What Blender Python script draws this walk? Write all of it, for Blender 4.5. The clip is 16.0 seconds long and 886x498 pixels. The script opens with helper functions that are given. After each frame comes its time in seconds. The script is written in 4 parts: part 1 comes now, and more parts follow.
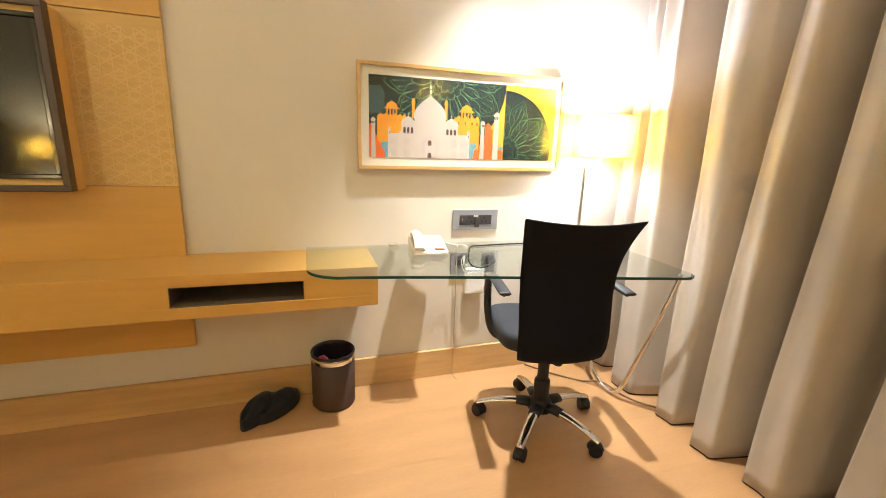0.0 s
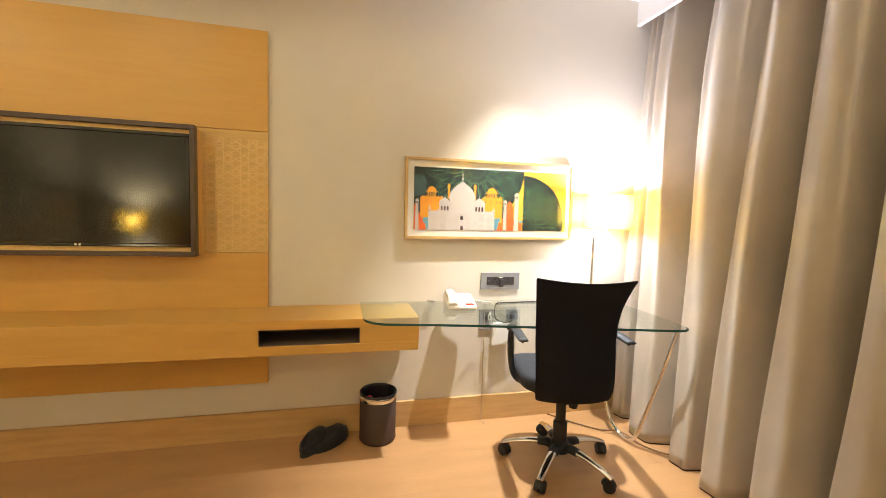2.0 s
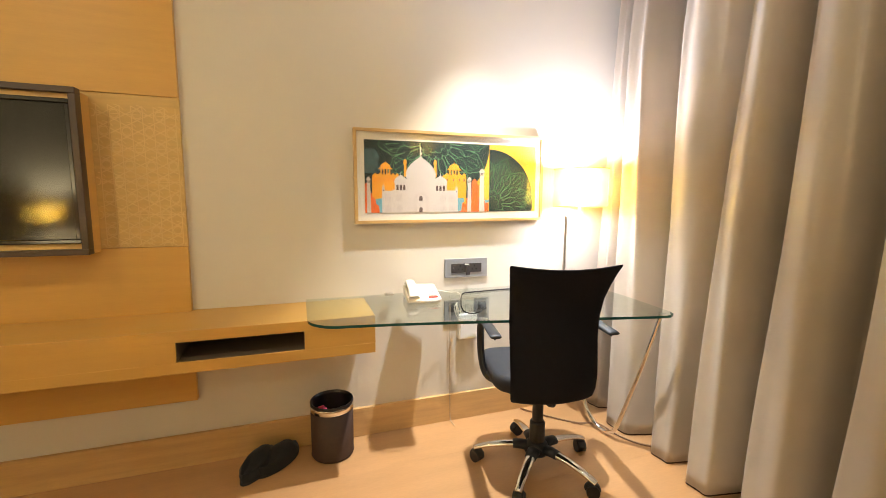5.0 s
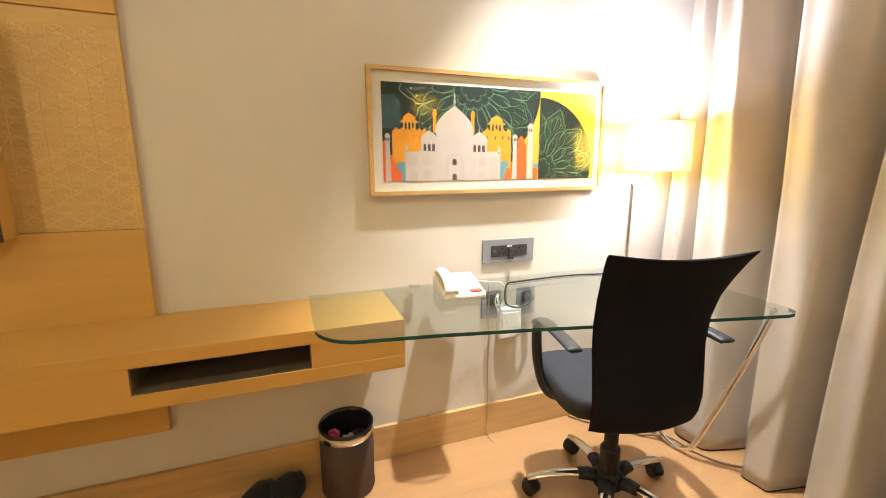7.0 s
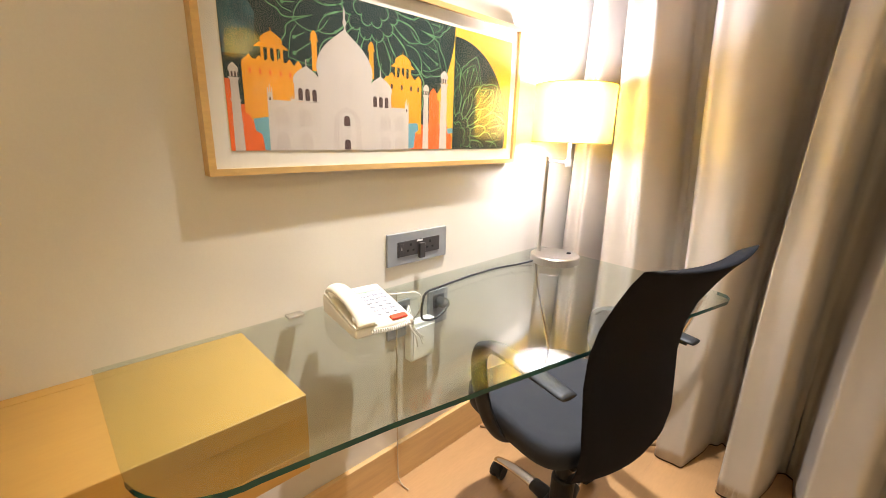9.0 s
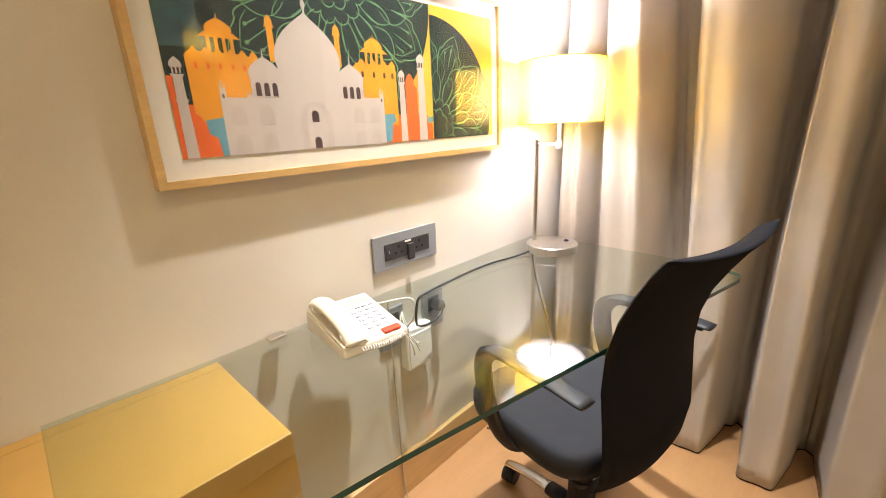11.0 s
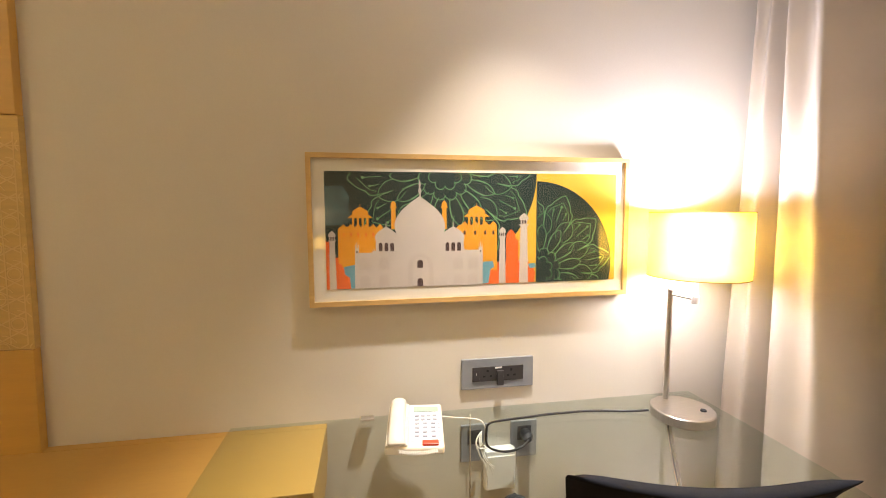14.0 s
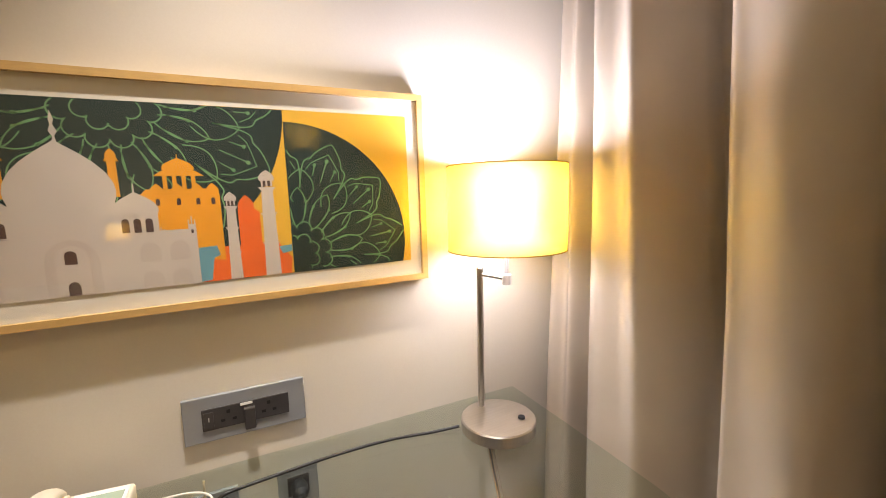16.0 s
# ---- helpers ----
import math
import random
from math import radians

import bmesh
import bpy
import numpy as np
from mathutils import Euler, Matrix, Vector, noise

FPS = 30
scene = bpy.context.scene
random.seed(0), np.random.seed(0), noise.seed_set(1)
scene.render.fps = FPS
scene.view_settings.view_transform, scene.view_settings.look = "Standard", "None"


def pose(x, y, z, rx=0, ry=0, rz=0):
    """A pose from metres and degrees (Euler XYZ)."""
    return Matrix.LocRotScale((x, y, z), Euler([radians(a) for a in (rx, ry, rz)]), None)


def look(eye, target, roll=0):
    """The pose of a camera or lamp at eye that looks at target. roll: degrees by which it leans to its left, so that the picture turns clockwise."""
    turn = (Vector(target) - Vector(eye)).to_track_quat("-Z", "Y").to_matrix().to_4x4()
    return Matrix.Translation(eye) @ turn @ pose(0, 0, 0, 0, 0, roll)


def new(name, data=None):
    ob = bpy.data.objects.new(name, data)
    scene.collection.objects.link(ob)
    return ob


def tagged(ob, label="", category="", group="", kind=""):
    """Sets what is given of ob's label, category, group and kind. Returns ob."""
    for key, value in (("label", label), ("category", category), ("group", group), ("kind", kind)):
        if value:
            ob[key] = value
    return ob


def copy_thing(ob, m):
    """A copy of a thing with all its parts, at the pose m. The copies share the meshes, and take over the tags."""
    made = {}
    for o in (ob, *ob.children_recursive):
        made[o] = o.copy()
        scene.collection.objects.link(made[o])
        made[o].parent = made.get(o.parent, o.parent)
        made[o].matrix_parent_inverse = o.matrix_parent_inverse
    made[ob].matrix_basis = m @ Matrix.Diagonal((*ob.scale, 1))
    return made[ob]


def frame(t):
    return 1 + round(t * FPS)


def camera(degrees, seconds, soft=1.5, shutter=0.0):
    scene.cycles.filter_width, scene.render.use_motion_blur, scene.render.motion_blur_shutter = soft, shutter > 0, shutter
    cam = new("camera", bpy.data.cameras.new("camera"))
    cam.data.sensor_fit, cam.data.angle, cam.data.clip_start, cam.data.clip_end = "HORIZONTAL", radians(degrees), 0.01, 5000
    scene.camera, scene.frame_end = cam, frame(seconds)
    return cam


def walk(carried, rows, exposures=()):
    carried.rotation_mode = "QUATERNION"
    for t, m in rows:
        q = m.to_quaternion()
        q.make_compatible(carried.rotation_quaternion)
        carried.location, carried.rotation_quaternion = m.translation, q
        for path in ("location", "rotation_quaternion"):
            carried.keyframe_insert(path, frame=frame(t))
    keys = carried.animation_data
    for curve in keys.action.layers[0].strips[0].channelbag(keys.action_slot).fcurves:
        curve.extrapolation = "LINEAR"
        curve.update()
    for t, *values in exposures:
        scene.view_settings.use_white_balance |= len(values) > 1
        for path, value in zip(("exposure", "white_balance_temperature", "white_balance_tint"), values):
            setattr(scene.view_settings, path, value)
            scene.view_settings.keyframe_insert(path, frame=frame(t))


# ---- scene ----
cam = camera(93.7, 16.0, soft=0.7, shutter=0.1)
PATH = [
    (0, (0.299, 0.318, 1.181), (0.919, 2.161, 0.713), 2.3),
    (0.5, (0.326, 0.13, 1.177), (0.787, 2.047, 0.84), 3.7),
    (1, (0.299, 0.049, 1.228), (0.707, 1.992, 0.987), 2.0),
    (1.5, (0.24, -0.016, 1.227), (0.721, 1.921, 1.093), 2.3),
    (2, (0.188, -0.058, 1.216), (0.665, 1.878, 1.055), 1.9),
    (2.5, (0.161, -0.075, 1.225), (0.626, 1.863, 1.066), 2.3),
    (3, (0.187, -0.088, 1.252), (0.659, 1.847, 1.076), 0.9),
    (3.5, (0.194, -0.083, 1.223), (0.744, 1.833, 1.057), -0.2),
    (3.7, (0.212, -0.073, 1.205), (0.796, 1.832, 1.032), 0.0),
    (5.8, (0.311, 0.378, 1.21), (1.065, 2.201, 0.884), 0.6),
    (6, (0.322, 0.401, 1.224), (1.238, 2.141, 0.86), 1.0),
    (6.5, (0.271, 0.505, 1.184), (1.195, 2.237, 0.805), 1.4),
    (7, (0.246, 0.706, 1.177), (0.929, 2.548, 0.801), 0.1),
    (7.5, (0.243, 0.861, 1.168), (0.886, 2.714, 0.778), 0.4),
    (8, (0.241, 1.052, 1.173), (1.238, 2.726, 0.72), 1.5),
    (8.5, (0.263, 1.172, 1.181), (1.631, 2.54, 0.672), 3.3),
    (9, (0.272, 1.273, 1.178), (1.63, 2.645, 0.653), 2.0),
    (9.5, (0.327, 1.36, 1.151), (1.617, 2.761, 0.542), -2.1),
    (9.7, (0.332, 1.367, 1.142), (1.709, 2.672, 0.509), -2.7),
    (11.8, (0.358, 1.274, 1.242), (1.68, 2.71, 0.804), -0.8),
    (12, (0.408, 1.245, 1.268), (1.511, 2.882, 0.951), -0.7),
    (12.5, (0.43, 1.176, 1.323), (1.222, 3.008, 1.191), 0.1),
    (13, (0.428, 1.059, 1.324), (1.098, 2.937, 1.17), 0.5),
    (13.5, (0.514, 0.993, 1.344), (1.038, 2.915, 1.166), 0.2),
    (14, (0.692, 0.963, 1.351), (1.051, 2.924, 1.192), 0.2),
    (14.5, (0.775, 0.976, 1.344), (1.181, 2.928, 1.191), -0.4),
    (15, (0.854, 1.084, 1.31), (1.503, 2.968, 1.131), -0.4),
    (15.5, (0.962, 1.196, 1.312), (1.978, 2.9, 1.057), -0.1),
    (16, (1.111, 1.261, 1.3), (2.003, 3.033, 1.043), -1.4),
]
EXPOSURES = [(0, 0.42, 6550, 6), (3, 0.36, 6650, 6), (6.5, 0.30, 6550, 7), (7.5, 0.24, 6550, 7), (8.5, 0.08, 6550, 8), (9.5, 0.08, 6550, 8), (12.0, -0.14, 6900, 11), (12.5, -0.28, 7050, 11), (14.2, -0.34, 7100, 11), (15, -0.66, 7150, 11), (15.6, -0.90, 7200, 11), (16, -0.90, 7200, 11)]
walk(cam, [(t, look(eye, target, roll)) for t, eye, target, roll in PATH], EXPOSURES)

# ---- world and lights ----
WORLD = bpy.data.worlds.new("night")
scene.world = WORLD
WORLD.use_nodes = True
WORLD.node_tree.nodes["Background"].inputs[0].default_value = (0.02, 0.025, 0.04, 1)
WORLD.node_tree.nodes["Background"].inputs[1].default_value = 0.3

CEIL = 2.55
WALL_Y = 2.235
DOWNLIGHT = (1.14, 1.83)
LAMP = (1.684, 2.064)
SHADE_Z = (1.170, 1.364)
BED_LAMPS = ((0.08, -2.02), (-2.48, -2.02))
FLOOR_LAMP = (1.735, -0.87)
# unseen ceiling spots, added only to fill the room with light
FILL_SPOTS = ((-1.1, 0.75), (-2.3, 0.75), (0.5, 0.75), (-0.2, -1.2), (-2.0, -1.2))


def lamp_point(name, place, watts, colour, radius):
    data = bpy.data.lights.new(name, "POINT")
    data.energy, data.color, data.shadow_soft_size = watts, colour, radius
    ob = new(name, data)
    ob.location = place
    return ob


def lamp_spot(name, place, watts, colour, degrees, blend, radius):
    data = bpy.data.lights.new(name, "SPOT")
    data.energy, data.color, data.shadow_soft_size = watts, colour, radius
    data.spot_size, data.spot_blend = radians(degrees), blend
    ob = new(name, data)
    ob.location = place
    return ob


lamp_point("desk_lamp_bulb", (LAMP[0], LAMP[1], 1.265), 63.0, (0.925, 0.94, 1.20), 0.072)
lamp_spot("downlight_beam", (DOWNLIGHT[0], DOWNLIGHT[1], CEIL - 0.02), 330.0, (1.0, 0.97, 0.98), 66, 1.0, 0.028)
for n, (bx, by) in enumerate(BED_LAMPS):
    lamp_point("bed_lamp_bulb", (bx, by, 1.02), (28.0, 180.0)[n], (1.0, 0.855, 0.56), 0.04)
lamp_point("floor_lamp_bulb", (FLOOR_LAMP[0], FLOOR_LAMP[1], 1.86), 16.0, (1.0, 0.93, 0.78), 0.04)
# added fill beams, tuned for overall brightness; no known source
for rx, ry in FILL_SPOTS:
    lamp_spot("room_fill_beam", (rx, ry, CEIL - 0.02), (25.0 if rx < -1.5 else 17.0 if rx > 0 else 14.0) if ry > 0 else 9.0, (1.0, 0.855, 0.56), 168, 0.25, 0.03)


# ---- materials ----
def material(name, colour, rough=0.5, metal=0.0, vary=0.08, scale=6.0, bump=0.0, bump_scale=200.0, stretch=(1, 1, 1),
             coat=0.0, sheen=0.0, fine=0.0, fine_scale=120.0, piece=0.0):
    m = bpy.data.materials.new(name)
    m.use_nodes = True
    t = m.node_tree
    p = t.nodes["Principled BSDF"]
    p.inputs["Roughness"].default_value = rough
    p.inputs["Metallic"].default_value = metal
    p.inputs["Coat Weight"].default_value = coat
    p.inputs["Sheen Weight"].default_value = sheen
    mp = t.nodes.new("ShaderNodeMapping")
    mp.inputs["Scale"].default_value = stretch
    geo = t.nodes.new("ShaderNodeNewGeometry")
    t.links.new(geo.outputs["Position"], mp.inputs["Vector"])
    n1 = t.nodes.new("ShaderNodeTexNoise")
    n1.inputs["Scale"].default_value = scale
    n1.inputs["Detail"].default_value = 6
    t.links.new(mp.outputs["Vector"], n1.inputs["Vector"])
    ramp = t.nodes.new("ShaderNodeValToRGB")
    lo = [max(0, c * (1 - vary)) for c in colour]
    hi = [min(1, c * (1 + vary)) for c in colour]
    ramp.color_ramp.elements[0].position, ramp.color_ramp.elements[1].position = 0.32, 0.68
    ramp.color_ramp.elements[0].color = (*lo, 1)
    ramp.color_ramp.elements[1].color = (*hi, 1)
    t.links.new(n1.outputs["Fac"], ramp.inputs["Fac"])
    out = ramp.outputs["Color"]
    n2 = t.nodes.new("ShaderNodeTexNoise")
    n2.inputs["Scale"].default_value = fine_scale
    n2.inputs["Detail"].default_value = 4
    t.links.new(mp.outputs["Vector"], n2.inputs["Vector"])
    if fine:
        mix = t.nodes.new("ShaderNodeMix")
        mix.data_type, mix.blend_type = "RGBA", "OVERLAY"
        mix.inputs[0].default_value = fine
        t.links.new(out, mix.inputs[6])
        t.links.new(n2.outputs["Fac"], mix.inputs[7])
        out = mix.outputs[2]
    if piece:
        info = t.nodes.new("ShaderNodeObjectInfo")
        mr = t.nodes.new("ShaderNodeMapRange")
        mr.inputs[3].default_value, mr.inputs[4].default_value = 1 - piece, 1 + piece
        t.links.new(info.outputs["Random"], mr.inputs[0])
        hsv = t.nodes.new("ShaderNodeHueSaturation")
        t.links.new(mr.outputs[0], hsv.inputs["Value"])
        t.links.new(out, hsv.inputs["Color"])
        out = hsv.outputs["Color"]
    t.links.new(out, p.inputs["Base Color"])
    rr = t.nodes.new("ShaderNodeMapRange")
    rr.inputs[3].default_value, rr.inputs[4].default_value = max(0.02, rough * 0.85), min(1, rough * 1.15)
    t.links.new(n1.outputs["Fac"], rr.inputs[0])
    t.links.new(rr.outputs[0], p.inputs["Roughness"])
    if bump:
        nb = t.nodes.new("ShaderNodeTexNoise")
        nb.inputs["Scale"].default_value = bump_scale
        nb.inputs["Detail"].default_value = 3
        t.links.new(mp.outputs["Vector"], nb.inputs["Vector"])
        b = t.nodes.new("ShaderNodeBump")
        b.inputs["Strength"].default_value = bump
        b.inputs["Distance"].default_value = 0.001
        t.links.new(nb.outputs["Fac"], b.inputs["Height"])
        t.links.new(b.outputs["Normal"], p.inputs["Normal"])
    return m


def glass_material(name, tint, rough=0.0):
    m = bpy.data.materials.new(name)
    m.use_nodes = True
    t = m.node_tree
    t.nodes.remove(t.nodes["Principled BSDF"])
    out = t.nodes["Material Output"]
    tr = t.nodes.new("ShaderNodeBsdfTransparent")
    tr.inputs[0].default_value = (*tint, 1)
    gl = t.nodes.new("ShaderNodeBsdfGlossy")
    gl.inputs["Roughness"].default_value = rough
    lw = t.nodes.new("ShaderNodeLayerWeight")
    lw.inputs["Blend"].default_value = 0.5
    power = t.nodes.new("ShaderNodeMath")
    power.operation = "POWER"
    power.inputs[1].default_value = 4.5
    fr = t.nodes.new("ShaderNodeMath")
    fr.operation = "MULTIPLY_ADD"
    fr.inputs[1].default_value, fr.inputs[2].default_value = 0.95, 0.04
    t.links.new(lw.outputs["Facing"], power.inputs[0])
    t.links.new(power.outputs[0], fr.inputs[0])
    mix = t.nodes.new("ShaderNodeMixShader")
    t.links.new(fr.outputs[0], mix.inputs[0])
    t.links.new(tr.outputs[0], mix.inputs[1])
    t.links.new(gl.outputs[0], mix.inputs[2])
    t.links.new(mix.outputs[0], out.inputs["Surface"])
    return m


def shade_material(name, colour, through_colour, share):
    m = bpy.data.materials.new(name)
    m.use_nodes = True
    t = m.node_tree
    t.nodes.remove(t.nodes["Principled BSDF"])
    out = t.nodes["Material Output"]
    weave = t.nodes.new("ShaderNodeTexNoise")
    weave.inputs["Scale"].default_value = 260
    tint = t.nodes.new("ShaderNodeMix")
    tint.data_type, tint.blend_type = "RGBA", "MULTIPLY"
    tint.inputs[0].default_value = 0.12
    tint.inputs[6].default_value = (*through_colour, 1)
    t.links.new(weave.outputs["Fac"], tint.inputs[7])
    d = t.nodes.new("ShaderNodeBsdfDiffuse")
    d.inputs[0].default_value = (*colour, 1)
    s = t.nodes.new("ShaderNodeBsdfTranslucent")
    t.links.new(tint.outputs[2], s.inputs[0])
    r = t.nodes.new("ShaderNodeBsdfRefraction")
    r.inputs["Roughness"].default_value = 0.90
    r.inputs["IOR"].default_value = 1.32
    r.inputs["Color"].default_value = (1.0, 0.93, 0.66, 1)
    soft_mix = t.nodes.new("ShaderNodeMixShader")
    soft_mix.inputs[0].default_value = 0.58
    t.links.new(s.outputs[0], soft_mix.inputs[1])
    t.links.new(r.outputs[0], soft_mix.inputs[2])
    mix = t.nodes.new("ShaderNodeMixShader")
    mix.inputs[0].default_value = share
    t.links.new(d.outputs[0], mix.inputs[1])
    t.links.new(soft_mix.outputs[0], mix.inputs[2])
    t.links.new(mix.outputs[0], out.inputs["Surface"])
    return m


def glow_material(name, colour, strength):
    m = bpy.data.materials.new(name)
    m.use_nodes = True
    p = m.node_tree.nodes["Principled BSDF"]
    p.inputs["Base Color"].default_value = (*colour, 1)
    p.inputs["Emission Color"].default_value = (*colour, 1)
    p.inputs["Emission Strength"].default_value = strength
    return m


M_WALL = material("wall_paint", (0.610, 0.563, 0.487), 0.75, vary=0.03, scale=1.5, bump=0.15, bump_scale=350, fine=0.05, fine_scale=300)
M_CEIL = material("ceiling_paint", (0.80, 0.79, 0.76), 0.8, vary=0.02, scale=2)
M_WHITE = material("white_paint", (0.78, 0.77, 0.74), 0.45, vary=0.03, scale=8)
M_OAK = material("oak_veneer", (0.56, 0.324, 0.082), 0.42, vary=0.03, scale=3.0, stretch=(1.2, 6, 14), bump=0.06, bump_scale=90, fine=0.05, fine_scale=26)
M_OAK_PALE = material("oak_carved_panel", (0.58, 0.385, 0.135), 0.5, vary=0.08, scale=4.0, stretch=(1.2, 6, 14), bump=0.05, bump_scale=90, fine=0.1)
M_SLOT = material("dark_slot_brown", (0.13, 0.095, 0.065), 0.45, vary=0.1, scale=10, stretch=(1, 6, 6))
M_OAK_LINE = material("carved_line", (0.68, 0.485, 0.20), 0.5, vary=0.06)
M_OAK_FRAME = material("picture_oak", (0.56, 0.36, 0.14), 0.35, vary=0.1, scale=9, stretch=(2, 8, 8), fine=0.1, coat=0.2)
M_FLOOR = material("laminate_floor", (0.41, 0.230, 0.102), 0.33, vary=0.07, scale=2.2, stretch=(1, 5, 1), bump=0.03, bump_scale=70, fine=0.10, fine_scale=30, piece=0.012)
M_JOINT = material("floor_joint", (0.39, 0.212, 0.09), 0.5)
M_SKIRT = material("skirting_oak", (0.54, 0.34, 0.145), 0.4, vary=0.09, scale=3, stretch=(1.2, 6, 14), fine=0.1, fine_scale=30)
M_CURTAIN = material("curtain_cloth", (0.75, 0.665, 0.56), 0.45, vary=0.05, scale=5, bump=0.2, bump_scale=900, sheen=0.25, fine=0.06, fine_scale=700)
M_CURTAIN.node_tree.nodes["Principled BSDF"].inputs["Specular IOR Level"].default_value = 0.9
M_HEM_DARK = material("curtain_hem_dark", (0.06, 0.035, 0.025), 0.8)
M_BLACK_CLOTH = material("black_chair_cloth", (0.0085, 0.0092, 0.0130), 0.95, vary=0.12, scale=40, bump=0.3, bump_scale=1200)
M_BLACK_CLOTH.node_tree.nodes["Principled BSDF"].inputs["Specular IOR Level"].default_value = 0.15
M_SEAT_CLOTH = material("charcoal_seat_cloth", (0.013, 0.0145, 0.020), 0.85, vary=0.12, scale=30, bump=0.3, bump_scale=1200, sheen=0.05)
M_BLACK_PLASTIC = material("black_plastic", (0.007, 0.007, 0.0085), 0.55, vary=0.1, scale=30)
M_ARM_PAD = material("arm_pad_rubber", (0.020, 0.022, 0.026), 0.55, vary=0.1, scale=30)
M_CHROME = material("chrome", (0.78, 0.76, 0.73), 0.09, 1.0, vary=0.02)
M_STEEL = material("brushed_steel", (0.58, 0.54, 0.49), 0.3, 1.0, vary=0.05, scale=12, stretch=(1, 14, 1), bump=0.05, bump_scale=300)
M_SATIN = material("satin_nickel", (0.74, 0.73, 0.71), 0.38, 0.7, vary=0.03)
M_GREY_PLATE = material("grey_socket_plate", (0.30, 0.31, 0.33), 0.4, 0.3, vary=0.04, scale=20)
M_DARK_MODULE = material("dark_socket_module", (0.05, 0.045, 0.045), 0.35, vary=0.1, scale=30)
M_HOLE = material("socket_hole", (0.006, 0.006, 0.006), 0.6)
M_PALE_LINE = material("pale_print", (0.6, 0.58, 0.55), 0.5)
M_PHONE = material("ivory_phone_plastic", (0.70, 0.635, 0.515), 0.38, vary=0.03, scale=25)
M_PHONE_FACE = material("phone_face_card", (0.74, 0.735, 0.72), 0.5, vary=0.02)
M_PHONE_KEY = material("phone_key", (0.34, 0.35, 0.38), 0.45)
M_PHONE_SCREEN = material("phone_display", (0.36, 0.46, 0.36), 0.2)
M_RED = material("red_message_lamp", (0.75, 0.07, 0.03), 0.3)
M_WHITE_PLASTIC = material("white_plastic", (0.82, 0.81, 0.78), 0.35, vary=0.03)
M_CORD_BLACK = material("black_cord", (0.012, 0.011, 0.011), 0.45)
M_CORD_WHITE = material("white_cord", (0.78, 0.74, 0.66), 0.45)
M_CORD_BROWN = material("brown_cord", (0.16, 0.085, 0.035), 0.5)
M_ROD = material("beige_rod_paint", (0.44, 0.35, 0.24), 0.5, vary=0.05)
M_BIN = material("brown_leatherette", (0.040, 0.017, 0.008), 0.6, vary=0.15, scale=30, bump=0.5, bump_scale=420)
M_BIN_LINER = material("black_bin_liner", (0.01, 0.009, 0.012), 0.3, vary=0.2, scale=30, bump=0.6, bump_scale=60)
M_PINK = material("pink_wrapper", (0.55, 0.05, 0.16), 0.4, vary=0.15, scale=60)
M_CLEAR_WRAP = material("pale_wrapper", (0.35, 0.34, 0.36), 0.2, vary=0.3, scale=60)
M_SLIPPER = material("black_fleece", (0.008, 0.008, 0.009), 0.95, vary=0.25, scale=60, bump=0.8, bump_scale=260, sheen=0.1)
M_SOLE = material("dark_sole", (0.02, 0.018, 0.017), 0.8)
M_TV_FRAME = material("tv_dark_frame", (0.045, 0.024, 0.018), 0.35, vary=0.1, scale=10)
M_TV_SCREEN = material("tv_black_screen", (0.007, 0.0065, 0.006), 0.095, vary=0.0)
M_TV_SCREEN.node_tree.nodes["Principled BSDF"].inputs["Specular IOR Level"].default_value = 0.36
M_TV_BEZEL = material("tv_gloss_bezel", (0.006, 0.006, 0.007), 0.08)
M_TV_LOGO = material("silver_mark", (0.7, 0.7, 0.7), 0.3, 0.6)
M_MAT = material("mount_board", (0.80, 0.755, 0.685), 0.8, vary=0.015)
M_ART_DARK = material("print_dark_green", (0.012, 0.030, 0.026), 0.7, vary=0.15, scale=14)
M_ART_TEAL = material("print_grey_teal", (0.05, 0.11, 0.12), 0.7, vary=0.5, scale=22)
M_ART_LINE = material("print_green_line", (0.19, 0.42, 0.19), 0.7, vary=0.2, scale=20)
M_ART_YELLOW = material("print_yellow", (0.80, 0.46, 0.05), 0.7, vary=0.06, scale=12)
M_ART_ORANGE = material("print_orange", (0.86, 0.36, 0.025), 0.7, vary=0.06, scale=20)
M_ART_RED = material("print_red_orange", (0.85, 0.15, 0.025), 0.7, vary=0.08, scale=20)
M_ART_BLUE = material("print_blue", (0.16, 0.38, 0.46), 0.7, vary=0.15, scale=20)
M_ART_WHITE = material("print_marble_white", (0.61, 0.54, 0.49), 0.7, vary=0.03, scale=20)
M_ART_GREY = material("print_marble_shadow", (0.56, 0.485, 0.44), 0.7, vary=0.04, scale=20)
M_ART_BROWN = material("print_arch_brown", (0.09, 0.05, 0.045), 0.7)
M_PANE = glass_material("picture_glass", (0.97, 0.97, 0.96))
M_GLASS = glass_material("desk_glass", (0.90, 0.945, 0.915))
M_GLASS_EDGE = material("desk_glass_edge", (0.018, 0.085, 0.078), 0.12, vary=0.1, scale=9)
M_SHADE = shade_material("yellow_shade_cloth", (0.86, 0.80, 0.60), (0.98, 0.66, 0.035), 0.92)
M_DIFFUSER = shade_material("white_lamp_diffuser", (0.88, 0.87, 0.84), (0.97, 0.96, 0.92), 0.92)
veil = M_DIFFUSER.node_tree
clear = veil.nodes.new("ShaderNodeBsdfTransparent")
half = veil.nodes.new("ShaderNodeMixShader")
half.inputs[0].default_value = 0.46
veil.links.new(veil.nodes["Material Output"].inputs["Surface"].links[0].from_socket, half.inputs[1])
veil.links.new(clear.outputs[0], half.inputs[2])
